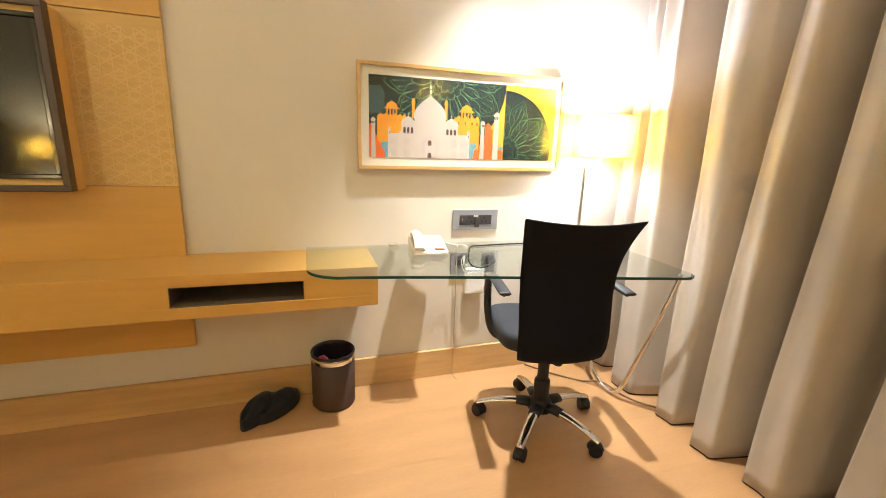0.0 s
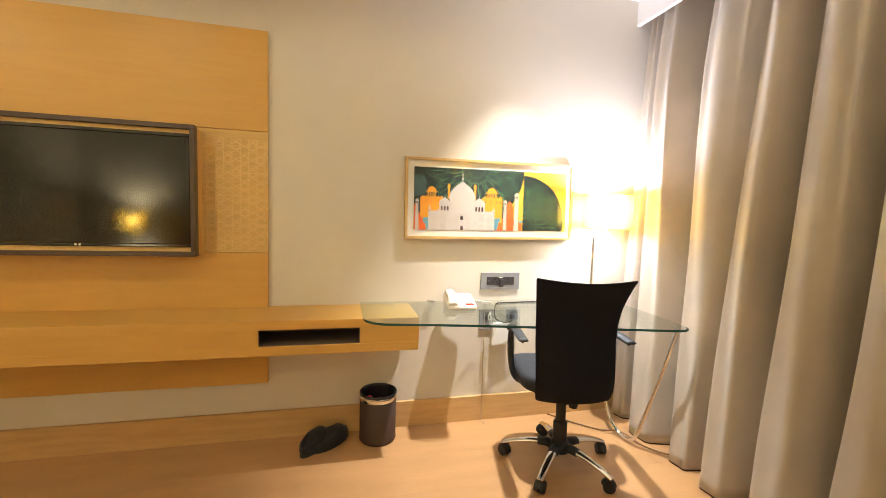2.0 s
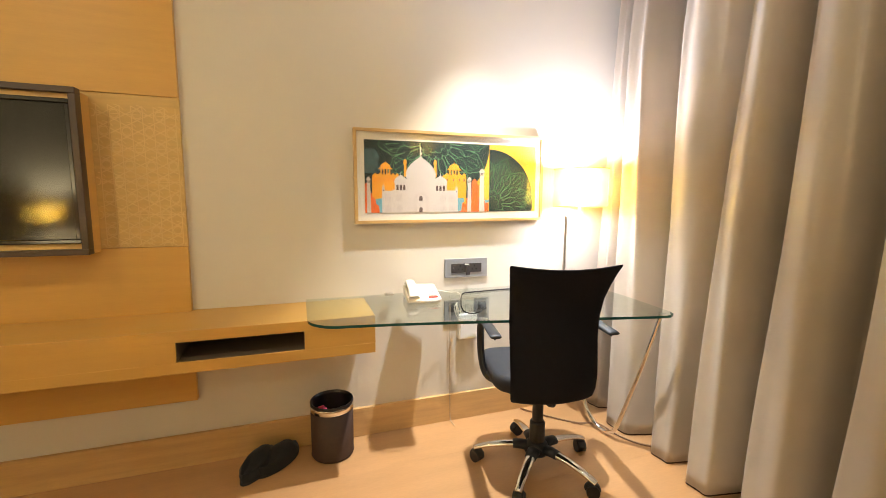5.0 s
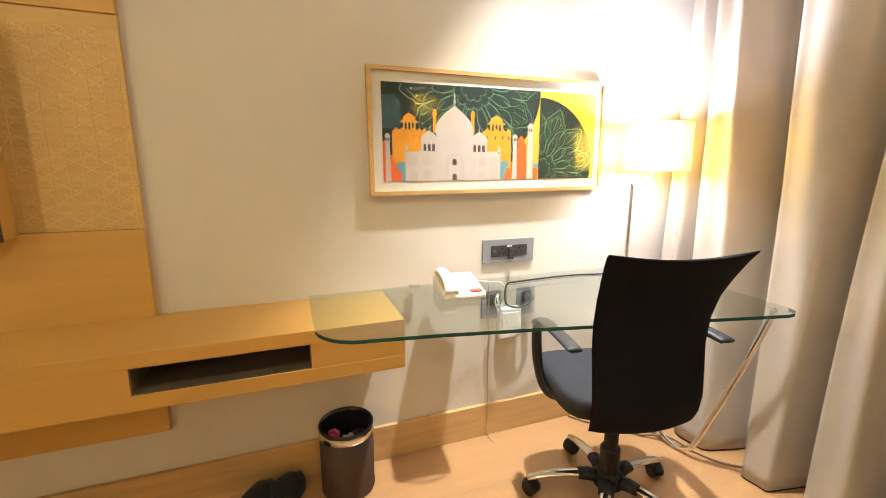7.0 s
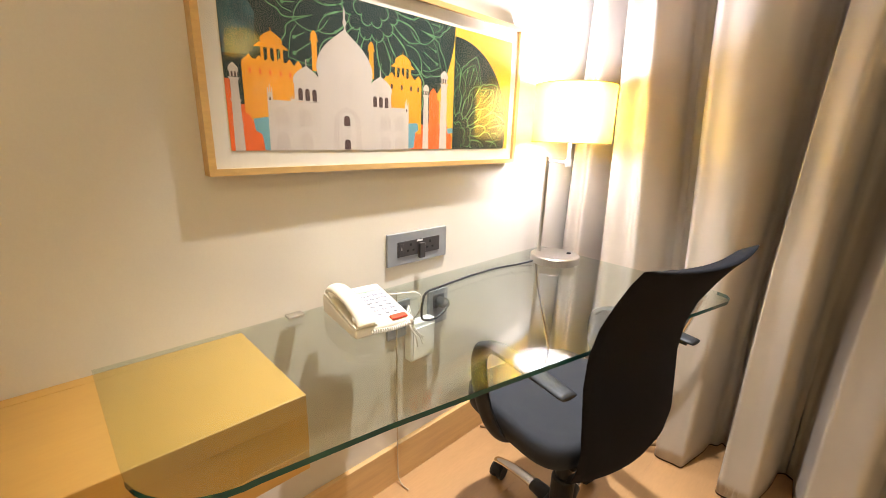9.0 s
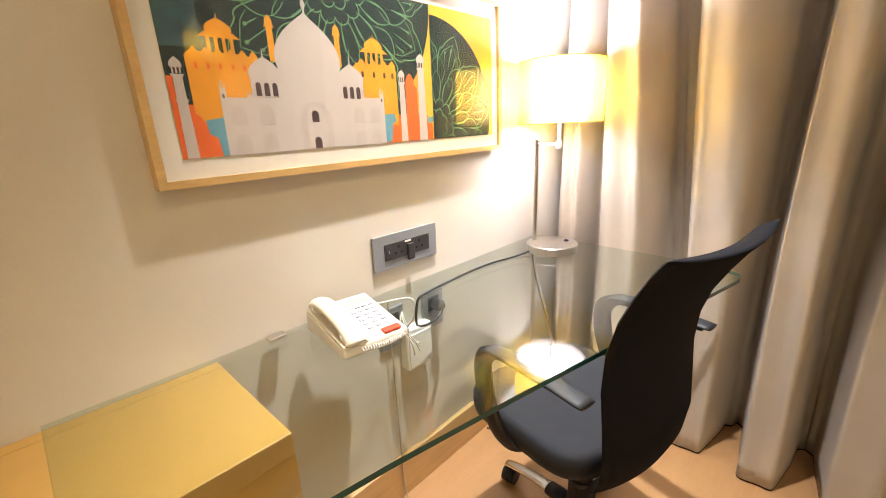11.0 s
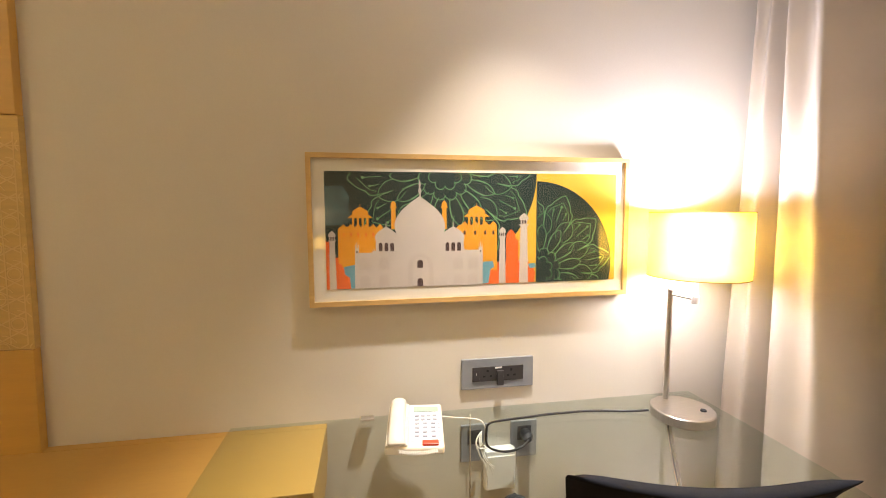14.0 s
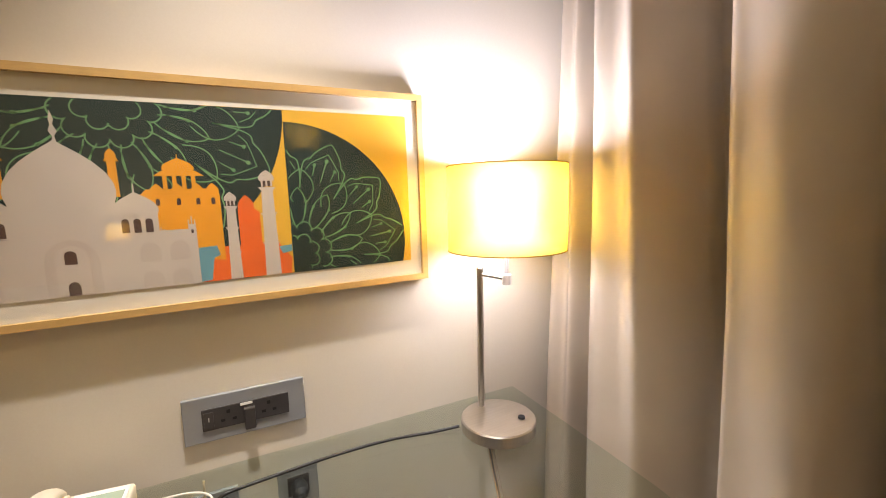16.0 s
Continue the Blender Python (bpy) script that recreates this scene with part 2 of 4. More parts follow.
veil.links.new(half.outputs[0], veil.nodes["Material Output"].inputs["Surface"])
M_LED = glow_material("downlight_led", (1.0, 0.86, 0.68), 20.0)
M_LINEN = material("white_bed_linen", (0.80, 0.79, 0.76), 0.8, vary=0.03, bump=0.3, bump_scale=30)


# ---- mesh helpers ----
def part(name, bm, mat, parent=None, label="", smooth=False):
    me = bpy.data.meshes.new(name)
    bmesh.ops.recalc_face_normals(bm, faces=bm.faces)
    bm.to_mesh(me)
    bm.free()
    me.materials.append(mat)
    if smooth:
        me.polygons.foreach_set("use_smooth", [True] * len(me.polygons))
    ob = new(name, me)
    if parent:
        ob.parent = parent
    return tagged(ob, label)


def thing(name, place, label, category, group="", kind="", turn=0):
    ob = new(name)
    ob.empty_display_size = 0.05
    ob.matrix_basis = pose(*place, 0, 0, turn)
    return tagged(ob, label, category, group, kind)


def box(bm, x0, x1, y0, y1, z0, z1, bevel=0.0, seg=2):
    made = bmesh.ops.create_cube(bm, size=1, matrix=Matrix.Translation(((x0 + x1) / 2, (y0 + y1) / 2, (z0 + z1) / 2)) @ Matrix.Diagonal((x1 - x0, y1 - y0, z1 - z0, 1)))
    if bevel:
        edges = {e for v in made["verts"] for e in v.link_edges}
        bmesh.ops.bevel(bm, geom=list(edges), offset=bevel, segments=seg, profile=0.5, affect="EDGES")
    return bm


def boxed(*args, **kw):
    return box(bmesh.new(), *args, **kw)


def smooth_path(points, steps=8, closed=False):
    """A Catmull-Rom curve through the points."""
    pts = [Vector(p) for p in points]
    out, n = [], len(pts)
    for i in range(n if closed else n - 1):
        a, b, c, d = (pts[(i + k) % n] if closed else pts[min(max(i + k, 0), n - 1)] for k in (-1, 0, 1, 2))
        for s in range(steps):
            u = s / steps
            out.append(0.5 * ((2 * b) + (c - a) * u + (2 * a - 5 * b + 4 * c - d) * u * u + (3 * b - a - 3 * c + d) * u ** 3))
    if not closed:
        out.append(pts[-1])
    return out


def tube(bm, points, radius, sides=10, closed=False, flat=1.0):
    pts = [Vector(p) for p in points]
    rings, n = [], len(pts)
    up = None
    for i, p in enumerate(pts):
        a = pts[(i - 1) % n] if closed or i else p
        b = pts[(i + 1) % n] if closed or i < n - 1 else p
        d = (b - a).normalized()
        if up is None:
            up = Vector((0, 0, 1)) if abs(d.z) < 0.9 else Vector((1, 0, 0))
        side = d.cross(up).normalized()
        up = side.cross(d).normalized()
        r = radius[i] if isinstance(radius, (list, tuple)) else radius
        rings.append([bm.verts.new(p + r * (math.cos(k * math.tau / sides) * side + flat * math.sin(k * math.tau / sides) * up)) for k in range(sides)])
    for i in range(n if closed else n - 1):
        r0, r1 = rings[i], rings[(i + 1) % n]
        for k in range(sides):
            bm.faces.new((r0[k], r0[(k + 1) % sides], r1[(k + 1) % sides], r1[k]))
    if not closed:
        bm.faces.new(rings[0])
        bm.faces.new(rings[-1])
    return bm


def lathe(bm, profile, centre=(0, 0), sides=40, sx=1.0, sy=1.0):
    """A solid turned about the z axis from (radius, z) pairs; a radius of 0 closes it."""
    rings = []
    for r, z in profile:
        if r <= 1e-6:
            rings.append([bm.verts.new((centre[0], centre[1], z))])
        else:
            rings.append([bm.verts.new((centre[0] + sx * r * math.cos(k * math.tau / sides), centre[1] + sy * r * math.sin(k * math.tau / sides), z)) for k in range(sides)])
    for a, b in zip(rings, rings[1:]):
        for k in range(sides):
            l = (k + 1) % sides
            if len(a) == 1 and len(b) > 1:
                bm.faces.new((a[0], b[k], b[l]))
            elif len(b) == 1 and len(a) > 1:
                bm.faces.new((a[k], a[l], b[0]))
            elif len(a) > 1:
                bm.faces.new((a[k], a[l], b[l], b[k]))
    return bm


def plate(bm, outline, y0, y1):
    """A flat piece standing in the x-z plane between y0 (front) and y1, from its (x, z) outline."""
    front = [bm.verts.new((x, y0, z)) for x, z in outline]
    back = [bm.verts.new((x, y1, z)) for x, z in outline]
    n = len(outline)
    caps = [bm.faces.new(front), bm.faces.new(back[::-1])]
    for k in range(n):
        bm.faces.new((front[k], back[k], back[(k + 1) % n], front[(k + 1) % n]))
    for f in caps:
        f.normal_update()
    bmesh.ops.triangulate(bm, faces=caps, ngon_method="EAR_CLIP")
    return bm


def slab(bm, outline, z0, z1):
    """A flat piece lying level, from its (x, y) outline."""
    low = [bm.verts.new((x, y, z0)) for x, y in outline]
    top = [bm.verts.new((x, y, z1)) for x, y in outline]
    n = len(outline)
    bm.faces.new(low[::-1]), bm.faces.new(top)
    for k in range(n):
        bm.faces.new((low[k], low[(k + 1) % n], top[(k + 1) % n], top[k]))
    return bm


def ribbon(bm, points, width, y, depth=0.0, keep=None):
    """A flat line of that width in the x-z plane, standing depth proud of y towards -y; pieces that keep() refuses are left out."""
    pts = [Vector((p[0], p[1])) for p in points]
    for a, b in zip(pts, pts[1:]):
        d = b - a
        if d.length < 1e-6 or (keep and not (keep(a.x, a.y) and keep(b.x, b.y))):
            continue
        d.normalize()
        s = Vector((-d.y, d.x)) * width / 2
        e = d * width * 0.25
        corners = [a - s - e, b - s + e, b + s + e, a + s - e]
        vs = [bm.verts.new((c.x, y - depth, c.y)) for c in corners]
        bm.faces.new(vs)
        if depth:
            vb = [bm.verts.new((c.x, y, c.y)) for c in corners]
            for k in range(4):
                bm.faces.new((vs[k], vb[k], vb[(k + 1) % 4], vs[(k + 1) % 4]))
    return bm


def arc(cx, cz, r, a0, a1, n=10):
    return [(cx + r * math.cos(radians(a0 + (a1 - a0) * k / n)), cz + r * math.sin(radians(a0 + (a1 - a0) * k / n))) for k in range(n + 1)]


# ---- the room ----
X_WEST, X_EAST, Y_SOUTH = -3.2, 2.24, -2.25
T = 0.15


def structure(name, bm, mat, label, category):
    return tagged(part(name, bm, mat), label, category, kind="structure")


structure("wall_north", boxed(X_WEST - T, X_EAST + T, WALL_Y, WALL_Y + T, 0, CEIL), M_WALL, "cream painted wall behind the glass desk", "wall")
structure("wall_south", boxed(X_WEST - T, X_EAST + T, Y_SOUTH - T, Y_SOUTH, 0, CEIL), M_WALL, "cream painted wall at the bed's head", "wall")
structure("wall_east", boxed(X_EAST, X_EAST + T, Y_SOUTH, WALL_Y, 0, CEIL), M_WALL, "cream wall behind the drawn curtains", "wall")
structure("wall_west", boxed(X_WEST - T, X_WEST, Y_SOUTH, WALL_Y, 0, CEIL), M_WALL, "cream painted side wall", "wall")
structure("ceiling", boxed(X_WEST - T, X_EAST + T, Y_SOUTH - T, WALL_Y + T, CEIL, CEIL + 0.15), M_CEIL, "plain white painted ceiling", "ceiling")
structure("trim", boxed(1.925, 1.950, Y_SOUTH, WALL_Y, 2.405, CEIL, bevel=0.003), M_WHITE, "white pelmet board along the ceiling before the curtain", "pelmet")
sk = bmesh.new()
box(sk, X_WEST, X_EAST, WALL_Y - 0.018, WALL_Y, 0, 0.150, bevel=0.003)
structure("baseboard", sk, M_SKIRT, "oak skirting board along the cream wall", "skirting board")


# ---- television panel and console ----
panel = thing("wall_panel", (-0.94, WALL_Y, 0.311), "tall oak veneer panel on the wall behind the television", "wall panel")


def in_panel(name, bm, mat, label="", smooth=False):
    bmesh.ops.translate(bm, verts=bm.verts, vec=(0.94, -WALL_Y, -0.311))
    return part(name, bm, mat, panel, label, smooth)


PL, PR, PZ0, PZ1 = -1.705, -0.175, 0.311, 2.088
PF = 2.207
in_panel("upper_board", boxed(PL, PR, PF, WALL_Y - 0.001, 1.602, PZ1, bevel=0.002), M_OAK)
in_panel("lower_board", boxed(PL, PR, PF, WALL_Y - 0.001, PZ0, 0.996, bevel=0.002), M_OAK)
in_panel("carved_board", boxed(PL, PR, PF + 0.006, WALL_Y - 0.001, 0.997, 1.601), M_OAK_PALE, "paler oak board carved with a star lattice")
in_panel("backing_box", boxed(-1.405, -0.476, 2.135, PF + 0.0055, 0.985, 1.585, bevel=0.003), M_OAK)


def lattice(x0, x1, z0, z1, step):
    """Interlaced eight-pointed stars and circles as raised lines."""
    bm = bmesh.new()

    def inside(x, z):
        return x0 < x < x1 and z0 < z < z1

    rows, cols = int((z1 - z0) / step) + 2, int((x1 - x0) / step) + 2
    y = PF + 0.006
    for i in range(rows):
        for j in range(cols):
            cx, cz = x0 + (j + (0.5 if i % 2 else 0)) * step, z0 + i * step * 0.866
            for k in range(6):
                a, b = radians(60 * k), radians(60 * k + 120)
                p = Vector((cx + 0.5 * step * math.cos(a), cz + 0.5 * step * math.sin(a)))
                q = Vector((cx + 0.5 * step * math.cos(b), cz + 0.5 * step * math.sin(b)))
                ribbon(bm, [p.lerp(q, s / 3) for s in range(4)], 0.0032, y, 0.0007, inside)
            ribbon(bm, arc(cx, cz, step * 0.20, 0, 360, 14), 0.0028, y, 0.0007, inside)
            ribbon(bm, arc(cx, cz, step * 0.47, 30, 90, 5), 0.0026, y, 0.0006, inside)
    for i in range(int((z1 - z0) / (step * 1.732)) + 1):
        z = z0 + i * step * 1.732
        ribbon(bm, [(x0 + (x1 - x0) * s / 24, z) for s in range(25)], 0.0022, y, 0.0007, inside)
    return bm


tagged(in_panel("carving", lattice(-0.474, PR - 0.002, 0.999, 1.599, 0.076), M_OAK_LINE, "pale raised lattice of interlaced stars"), kind="stuff")

tv = thing("television", (-0.941, 2.134, 0.97), "black flat television in a dark frame, switched off", "television")
TX0, TX1, TZ0, TZ1 = -1.419, -0.470, 0.985, 1.591


def in_tv(name, bm, mat, label="", smooth=False):
    bmesh.ops.translate(bm, verts=bm.verts, vec=(0.941, -2.134, -0.97))
    return part(name, bm, mat, tv, label, smooth)


def rim(x0, x1, z0, z1, w, y0, y1, bevel=0.002):
    bm = bmesh.new()
    box(bm, x0, x1, y0, y1, z0, z0 + w, bevel)
    box(bm, x0, x1, y0, y1, z1 - w, z1, bevel)
    box(bm, x0, x0 + w, y0, y1, z0 + w, z1 - w, bevel)
    box(bm, x1 - w, x1, y0, y1, z0 + w, z1 - w, bevel)
    return bm


in_tv("frame", rim(TX0, TX1, TZ0, TZ1, 0.022, 2.092, 2.134), M_TV_FRAME, "dark brown surround frame")
in_tv("top_slip", boxed(TX0 + 0.024, TX1 - 0.024, 2.110, 2.132, TZ1 - 0.040, TZ1 - 0.0225), M_OAK_PALE, "oak slip showing above the screen")
in_tv("bottom_slip", boxed(TX0 + 0.024, TX1 - 0.024, 2.110, 2.132, TZ0 + 0.0225, TZ0 + 0.042), M_OAK_PALE, "oak slip showing below the screen")
in_tv("bezel", rim(TX0 + 0.024, TX1 - 0.024, TZ0 + 0.043, TZ1 - 0.041, 0.016, 2.100, 2.130, 0.003), M_TV_BEZEL)
in_tv("screen", boxed(TX0 + 0.041, TX1 - 0.041, 2.106, 2.128, TZ0 + 0.060, TZ1 - 0.058), M_TV_SCREEN)
lg = bmesh.new()
for s in (-0.008, 0.008):
    bmesh.ops.create_cone(lg, cap_ends=True, segments=12, radius1=0.005, radius2=0.005, depth=0.002, matrix=Matrix.Translation((-0.941 + s, 2.0985, TZ0 + 0.051)) @ Matrix.Rotation(radians(90), 4, "X"))
in_tv("badge", lg, M_TV_LOGO, "small silver maker's mark")

console = thing("wall_console", (-1.1, WALL_Y, 0.553), "floating oak console shelf with an open slot", "console")


def in_console(name, bm, mat, label="", smooth=False):
    bmesh.ops.translate(bm, verts=bm.verts, vec=(1.1, -WALL_Y, -0.553))
    return part(name, bm, mat, console, label, smooth)


CX0, CX1, CY, CZ0, CZ1 = -2.6, 0.565, 1.910, 0.553, 0.715
NX0, NX1, NZ0, NZ1 = -0.169, 0.281, 0.597, 0.673
in_console("top", boxed(CX0, CX1, CY, PF - 0.001, NZ1, CZ1, bevel=0.002), M_OAK)
in_console("top_strip", boxed(PR + 0.001, CX1, PF - 0.0005, WALL_Y - 0.001, NZ1, CZ1 - 0.0005), M_OAK)
in_console("bottom", boxed(CX0, CX1, CY, PF - 0.001, CZ0, NZ0, bevel=0.002), M_OAK)
in_console("side_block", boxed(NX1, CX1, CY + 0.0005, WALL_Y - 0.001, NZ0 - 0.001, NZ1 + 0.001), M_OAK)
in_console("front_panel", boxed(CX0, NX0, CY + 0.0005, PF - 0.001, NZ0 - 0.001, NZ1 + 0.001), M_OAK)
# dark brown pieces form the slot's back, floor, roof and cheeks
in_console("slot_back", boxed(NX0 - 0.002, NX1 + 0.002, 2.14, PF - 0.002, NZ0 - 0.001, NZ1 + 0.001), M_SLOT, "dark brown piece inside the slot")
in_console("slot_floor", boxed(NX0 + 0.0005, NX1 - 0.0005, CY + 0.004, 2.1395, NZ0 + 0.0003, NZ0 + 0.0025), M_SLOT, "dark brown piece inside the slot")
in_console("slot_roof", boxed(NX0 + 0.0005, NX1 - 0.0005, CY + 0.004, 2.1395, NZ1 - 0.0025, NZ1 - 0.0003), M_SLOT, "dark brown piece inside the slot")
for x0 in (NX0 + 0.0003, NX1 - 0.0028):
    in_console("slot_cheek", boxed(x0, x0 + 0.0025, CY + 0.004, 2.1395, NZ0 + 0.003, NZ1 - 0.003), M_SLOT, "dark brown piece inside the slot")

# ---- glass desk ----
desk = thing("glass_desk", (1.05, 1.9, 0), "clear glass desk on bent chrome tube legs over the console", "desk")
GZ0, GZ1 = 0.7155, 0.7275
outline = [(0.292, 2.228), (0.292, 1.925)]
outline += [(0.292 + 0.135 - 0.135 * math.cos(radians(a)), 1.898 - 0.135 * math.sin(radians(a))) for a in range(10, 91, 10)]
outline += [(0.62, 1.733), (0.86, 1.685), (1.10, 1.633), (1.35, 1.580), (1.55, 1.535), (1.71, 1.500)]
outline += [(1.742, 1.502), (1.770, 1.516), (1.783, 1.545), (1.806, 1.75), (1.815, 2.0), (1.820, 2.228)]
DESK_AT = Vector((1.05, 1.9, 0))


def in_desk(name, bm, mat, label="", smooth=False):
    bmesh.ops.translate(bm, verts=bm.verts, vec=-DESK_AT)
    return part(name, bm, mat, desk, label, smooth)


top = in_desk("desktop", slab(bmesh.new(), outline, GZ0, GZ1), M_GLASS, "clear greenish glass sheet with a rounded corner")
top.visible_shadow = False
ed = bmesh.new()
n = len(outline)
centre = Vector((1.05, 1.95))
ring = []
for x, y in outline:
    d = (Vector((x, y)) - centre).normalized() * 0.0012
    ring.append([ed.verts.new((x + d.x, y + d.y, z)) for z in (GZ0 + 0.0005, GZ1 - 0.0005)])
for k in range(2, n - 4):
    a, b = ring[k], ring[k + 1]
    ed.faces.new((a[0], b[0], b[1], a[1]))
in_desk("polished_edge", ed, M_GLASS_EDGE, "dark green polished glass edge")


def leg_tube(points, r=0.0105):
    return tube(bmesh.new(), smooth_path(points, 8), r, 14)


in_desk("leg", leg_tube([(1.770, 1.575, 0.714), (1.762, 1.660, 0.42), (1.748, 1.765, 0.10), (1.742, 1.810, 0.030), (1.736, 1.870, 0.013), (1.725, 1.935, 0.045),
                         (1.715, 2.000, 0.14), (1.690, 2.130, 0.55), (1.684, 2.165, 0.714)]), M_CHROME, "bent chrome tube", True)
in_desk("leg", leg_tube([(1.012, 2.216, 0.714), (1.014, 2.214, 0.40), (1.016, 2.210, 0.08), (1.017, 2.200, 0.018), (1.019, 2.180, 0.006), (1.022, 2.156, 0.0055)], 0.0022), M_ROD, "thin beige rod with a bent foot", True)
cl = bmesh.new()
box(cl, 0.666, 0.708, 2.200, 2.226, GZ1 + 0.0006, GZ1 + 0.007, 0.0025)
in_desk("bracket", cl, M_STEEL, "small steel clip fixing the glass to the wall")


# ---- curtain ----
def fold(s):
    """One pleat over s in -0.5..0.5: a round column towards the room between narrow deep valleys."""
    u = min(1.0, abs(2 * s) / 0.84)
    column = (1 - u ** 3.0) ** 0.55
    return 1.80 * column - 0.80 - 0.20 * max(0.0, abs(2 * s) - 0.84) / 0.16


# valleys between the pleats, from the wall southwards, at the hem and at the heading
PLEATS_LOW = [2.222, 2.015, 1.690, 1.480, 1.265, 1.010, 0.755, 0.500, 0.240, -0.02, -0.28, -0.53, -0.78, -1.03, -1.28, -1.54, -1.79, -2.04, -2.235]
PLEATS_TOP = [2.222, 2.085, 1.855, 1.455, 1.270, 0.980, 0.735, 0.480, 0.220, -0.04, -0.30, -0.54, -0.80, -1.05, -1.28, -1.52, -1.79, -2.03, -2.235]


def skew(k, s, z):
    """How the pleat's crest wanders: near its north side at the hem, further south higher up."""
    crest = 0.40 + ((0.58 if k == 2 else 0.36 if k == 1 else 0.44) - 0.40) * min(1.0, z / 1.1)
    return 0.5 * s / crest if s < crest else 0.5 + 0.5 * (s - crest) / (1 - crest)


def curtain_x(v, z):
    """Distance from the pelmet line at the running pleat number v and the height z."""
    k = math.floor(v)
    big = 1.0 + 0.10 * math.sin(k * 2.3 + 0.7)
    drop = 1 - z / 2.5
    amp = (0.118 + 0.026 * drop) * big * (0.62 if k < 1 else 1.0)
    s = v - k
    small = 0.017 * (1 - 0.70 * drop) * math.sin(math.tau * (3 * s + 0.13 * k) + 1.1 * z) + 0.003 * math.sin(11 * s + 5 * z + k)
    base = 2.092 - 0.128 * drop ** 0.8
    lean = skew(k, s, z)
    tuck = (0.010 + 0.02 * max(0.0, 1 - 1.6 * drop)) * math.exp(-((min(s, 1 - s) - 0.03 * math.sin(4 * k)) / 0.06) ** 2)
    return base - amp * fold(lean - 0.5) - small - tuck * (0.6 + 0.4 * math.sin(2.7 * k + 1.0))


def curtain_y(v, z):
    k = min(int(v), len(PLEATS_LOW) - 2)
    up = min(1.0, z / 2.0)
    a, b = (PLEATS_LOW[n] + (PLEATS_TOP[n] - PLEATS_LOW[n]) * up for n in (k, k + 1))
    y = a + (b - a) * (v - k)
    room = min(1.0, (2.222 - y) / 0.4)
    lean = skew(k, v - k, z)
    return y - room * 0.012 * math.sin(2 * math.tau * lean) + room * 0.006 * math.sin(3.1 * z + 1.7 * k)


def curtain_mesh(z0, z1, rows, shift=0.0, per=52):
    bm = bmesh.new()
    cols = (len(PLEATS_LOW) - 1) * per
    grid = []
    for i in range(rows + 1):
        z = z0 + (z1 - z0) * i / rows
        grid.append([bm.verts.new((min(2.225, curtain_x(j / per, z) + shift), curtain_y(j / per, z), z)) for j in range(cols + 1)])
    for i in range(rows):
        for j in range(cols):
            bm.faces.new((grid[i][j], grid[i][j + 1], grid[i + 1][j + 1], grid[i + 1][j]))
    bmesh.ops.solidify(bm, geom=bm.faces[:], thickness=0.003)
    return bm


curtain = thing("curtain", (1.95, 0, 0.012), "heavy beige satin curtain drawn closed, hanging in deep folds", "curtain")


def in_curtain(name, bm, mat, label="", smooth=False):
    bmesh.ops.translate(bm, verts=bm.verts, vec=(-1.95, 0, -0.012))
    return part(name, bm, mat, curtain, label, smooth)


in_curtain("cloth", curtain_mesh(0.010, 2.50, 46), M_CURTAIN, "beige satin cloth", True)
# a few millimetres of dark strip between the cloth and the floor
in_curtain("hem", curtain_mesh(0.003, 0.0095, 1, 0.002), M_HEM_DARK, "thin dark strip along the foot of the hem", True)


# ---- desk lamp ----
def lamp_shade(bm, cx, cy, r, z0, z1):
    return lathe(bm, [(r, z0), (r, z1), (r - 0.003, z1), (r - 0.003, z0), (r, z0)], (cx, cy), 64)


BASE = (1.654, 2.060)
lamp = thing("desk_lamp", (BASE[0], BASE[1], GZ1), "brushed steel table lamp with a glowing yellow drum shade", "lamp")


def in_lamp(name, bm, mat, label="", smooth=False):
    bmesh.ops.translate(bm, verts=bm.verts, vec=(-BASE[0], -BASE[1], -GZ1))
    return part(name, bm, mat, lamp, label, smooth)


bz = GZ1 + 0.0006
in_lamp("base", lathe(bmesh.new(), [(0, bz), (0.088, bz), (0.091, bz + 0.003), (0.091, bz + 0.027), (0.088, bz + 0.030), (0, bz + 0.028)], BASE, 64), M_STEEL, "round brushed steel foot")
POST = (1.648, 2.128)
in_lamp("post", lathe(bmesh.new(), [(0, bz + 0.027), (0.0085, bz + 0.027), (0.0085, 1.118), (0.007, 1.121), (0, 1.121)], POST, 20), M_STEEL, smooth=False)
arm = tube(bmesh.new(), [(POST[0], POST[1], 1.103), (LAMP[0], LAMP[1], 1.098)], 0.0042, 12)
in_lamp("arm", arm, M_STEEL)
in_lamp("joint", lathe(bmesh.new(), [(0, 1.084), (0.010, 1.084), (0.011, 1.087), (0.011, 1.107), (0.010, 1.110), (0, 1.110)], LAMP, 20), M_SATIN)
in_lamp("stem", lathe(bmesh.new(), [(0.006, 1.110), (0.006, 1.195), (0.017, 1.197), (0.017, 1.235), (0, 1.235)], LAMP, 18), M_SATIN)
in_lamp("shade", lamp_shade(bmesh.new(), *LAMP, 0.138, *SHADE_Z), M_SHADE, "yellow cloth drum shade, lit from within", True)
M_TAPE = material("shade_rim_tape", (0.45, 0.30, 0.05), 0.7)
for z in SHADE_Z:
    hoop = lathe(bmesh.new(), [(0.1392, z - 0.0012), (0.1392, z + 0.0012), (0.134, z + 0.0012), (0.134, z - 0.0012), (0.1392, z - 0.0012)], LAMP, 64)
    in_lamp("hoop", hoop, M_TAPE, "thin tape binding the shade's rim")
spider = bmesh.new()
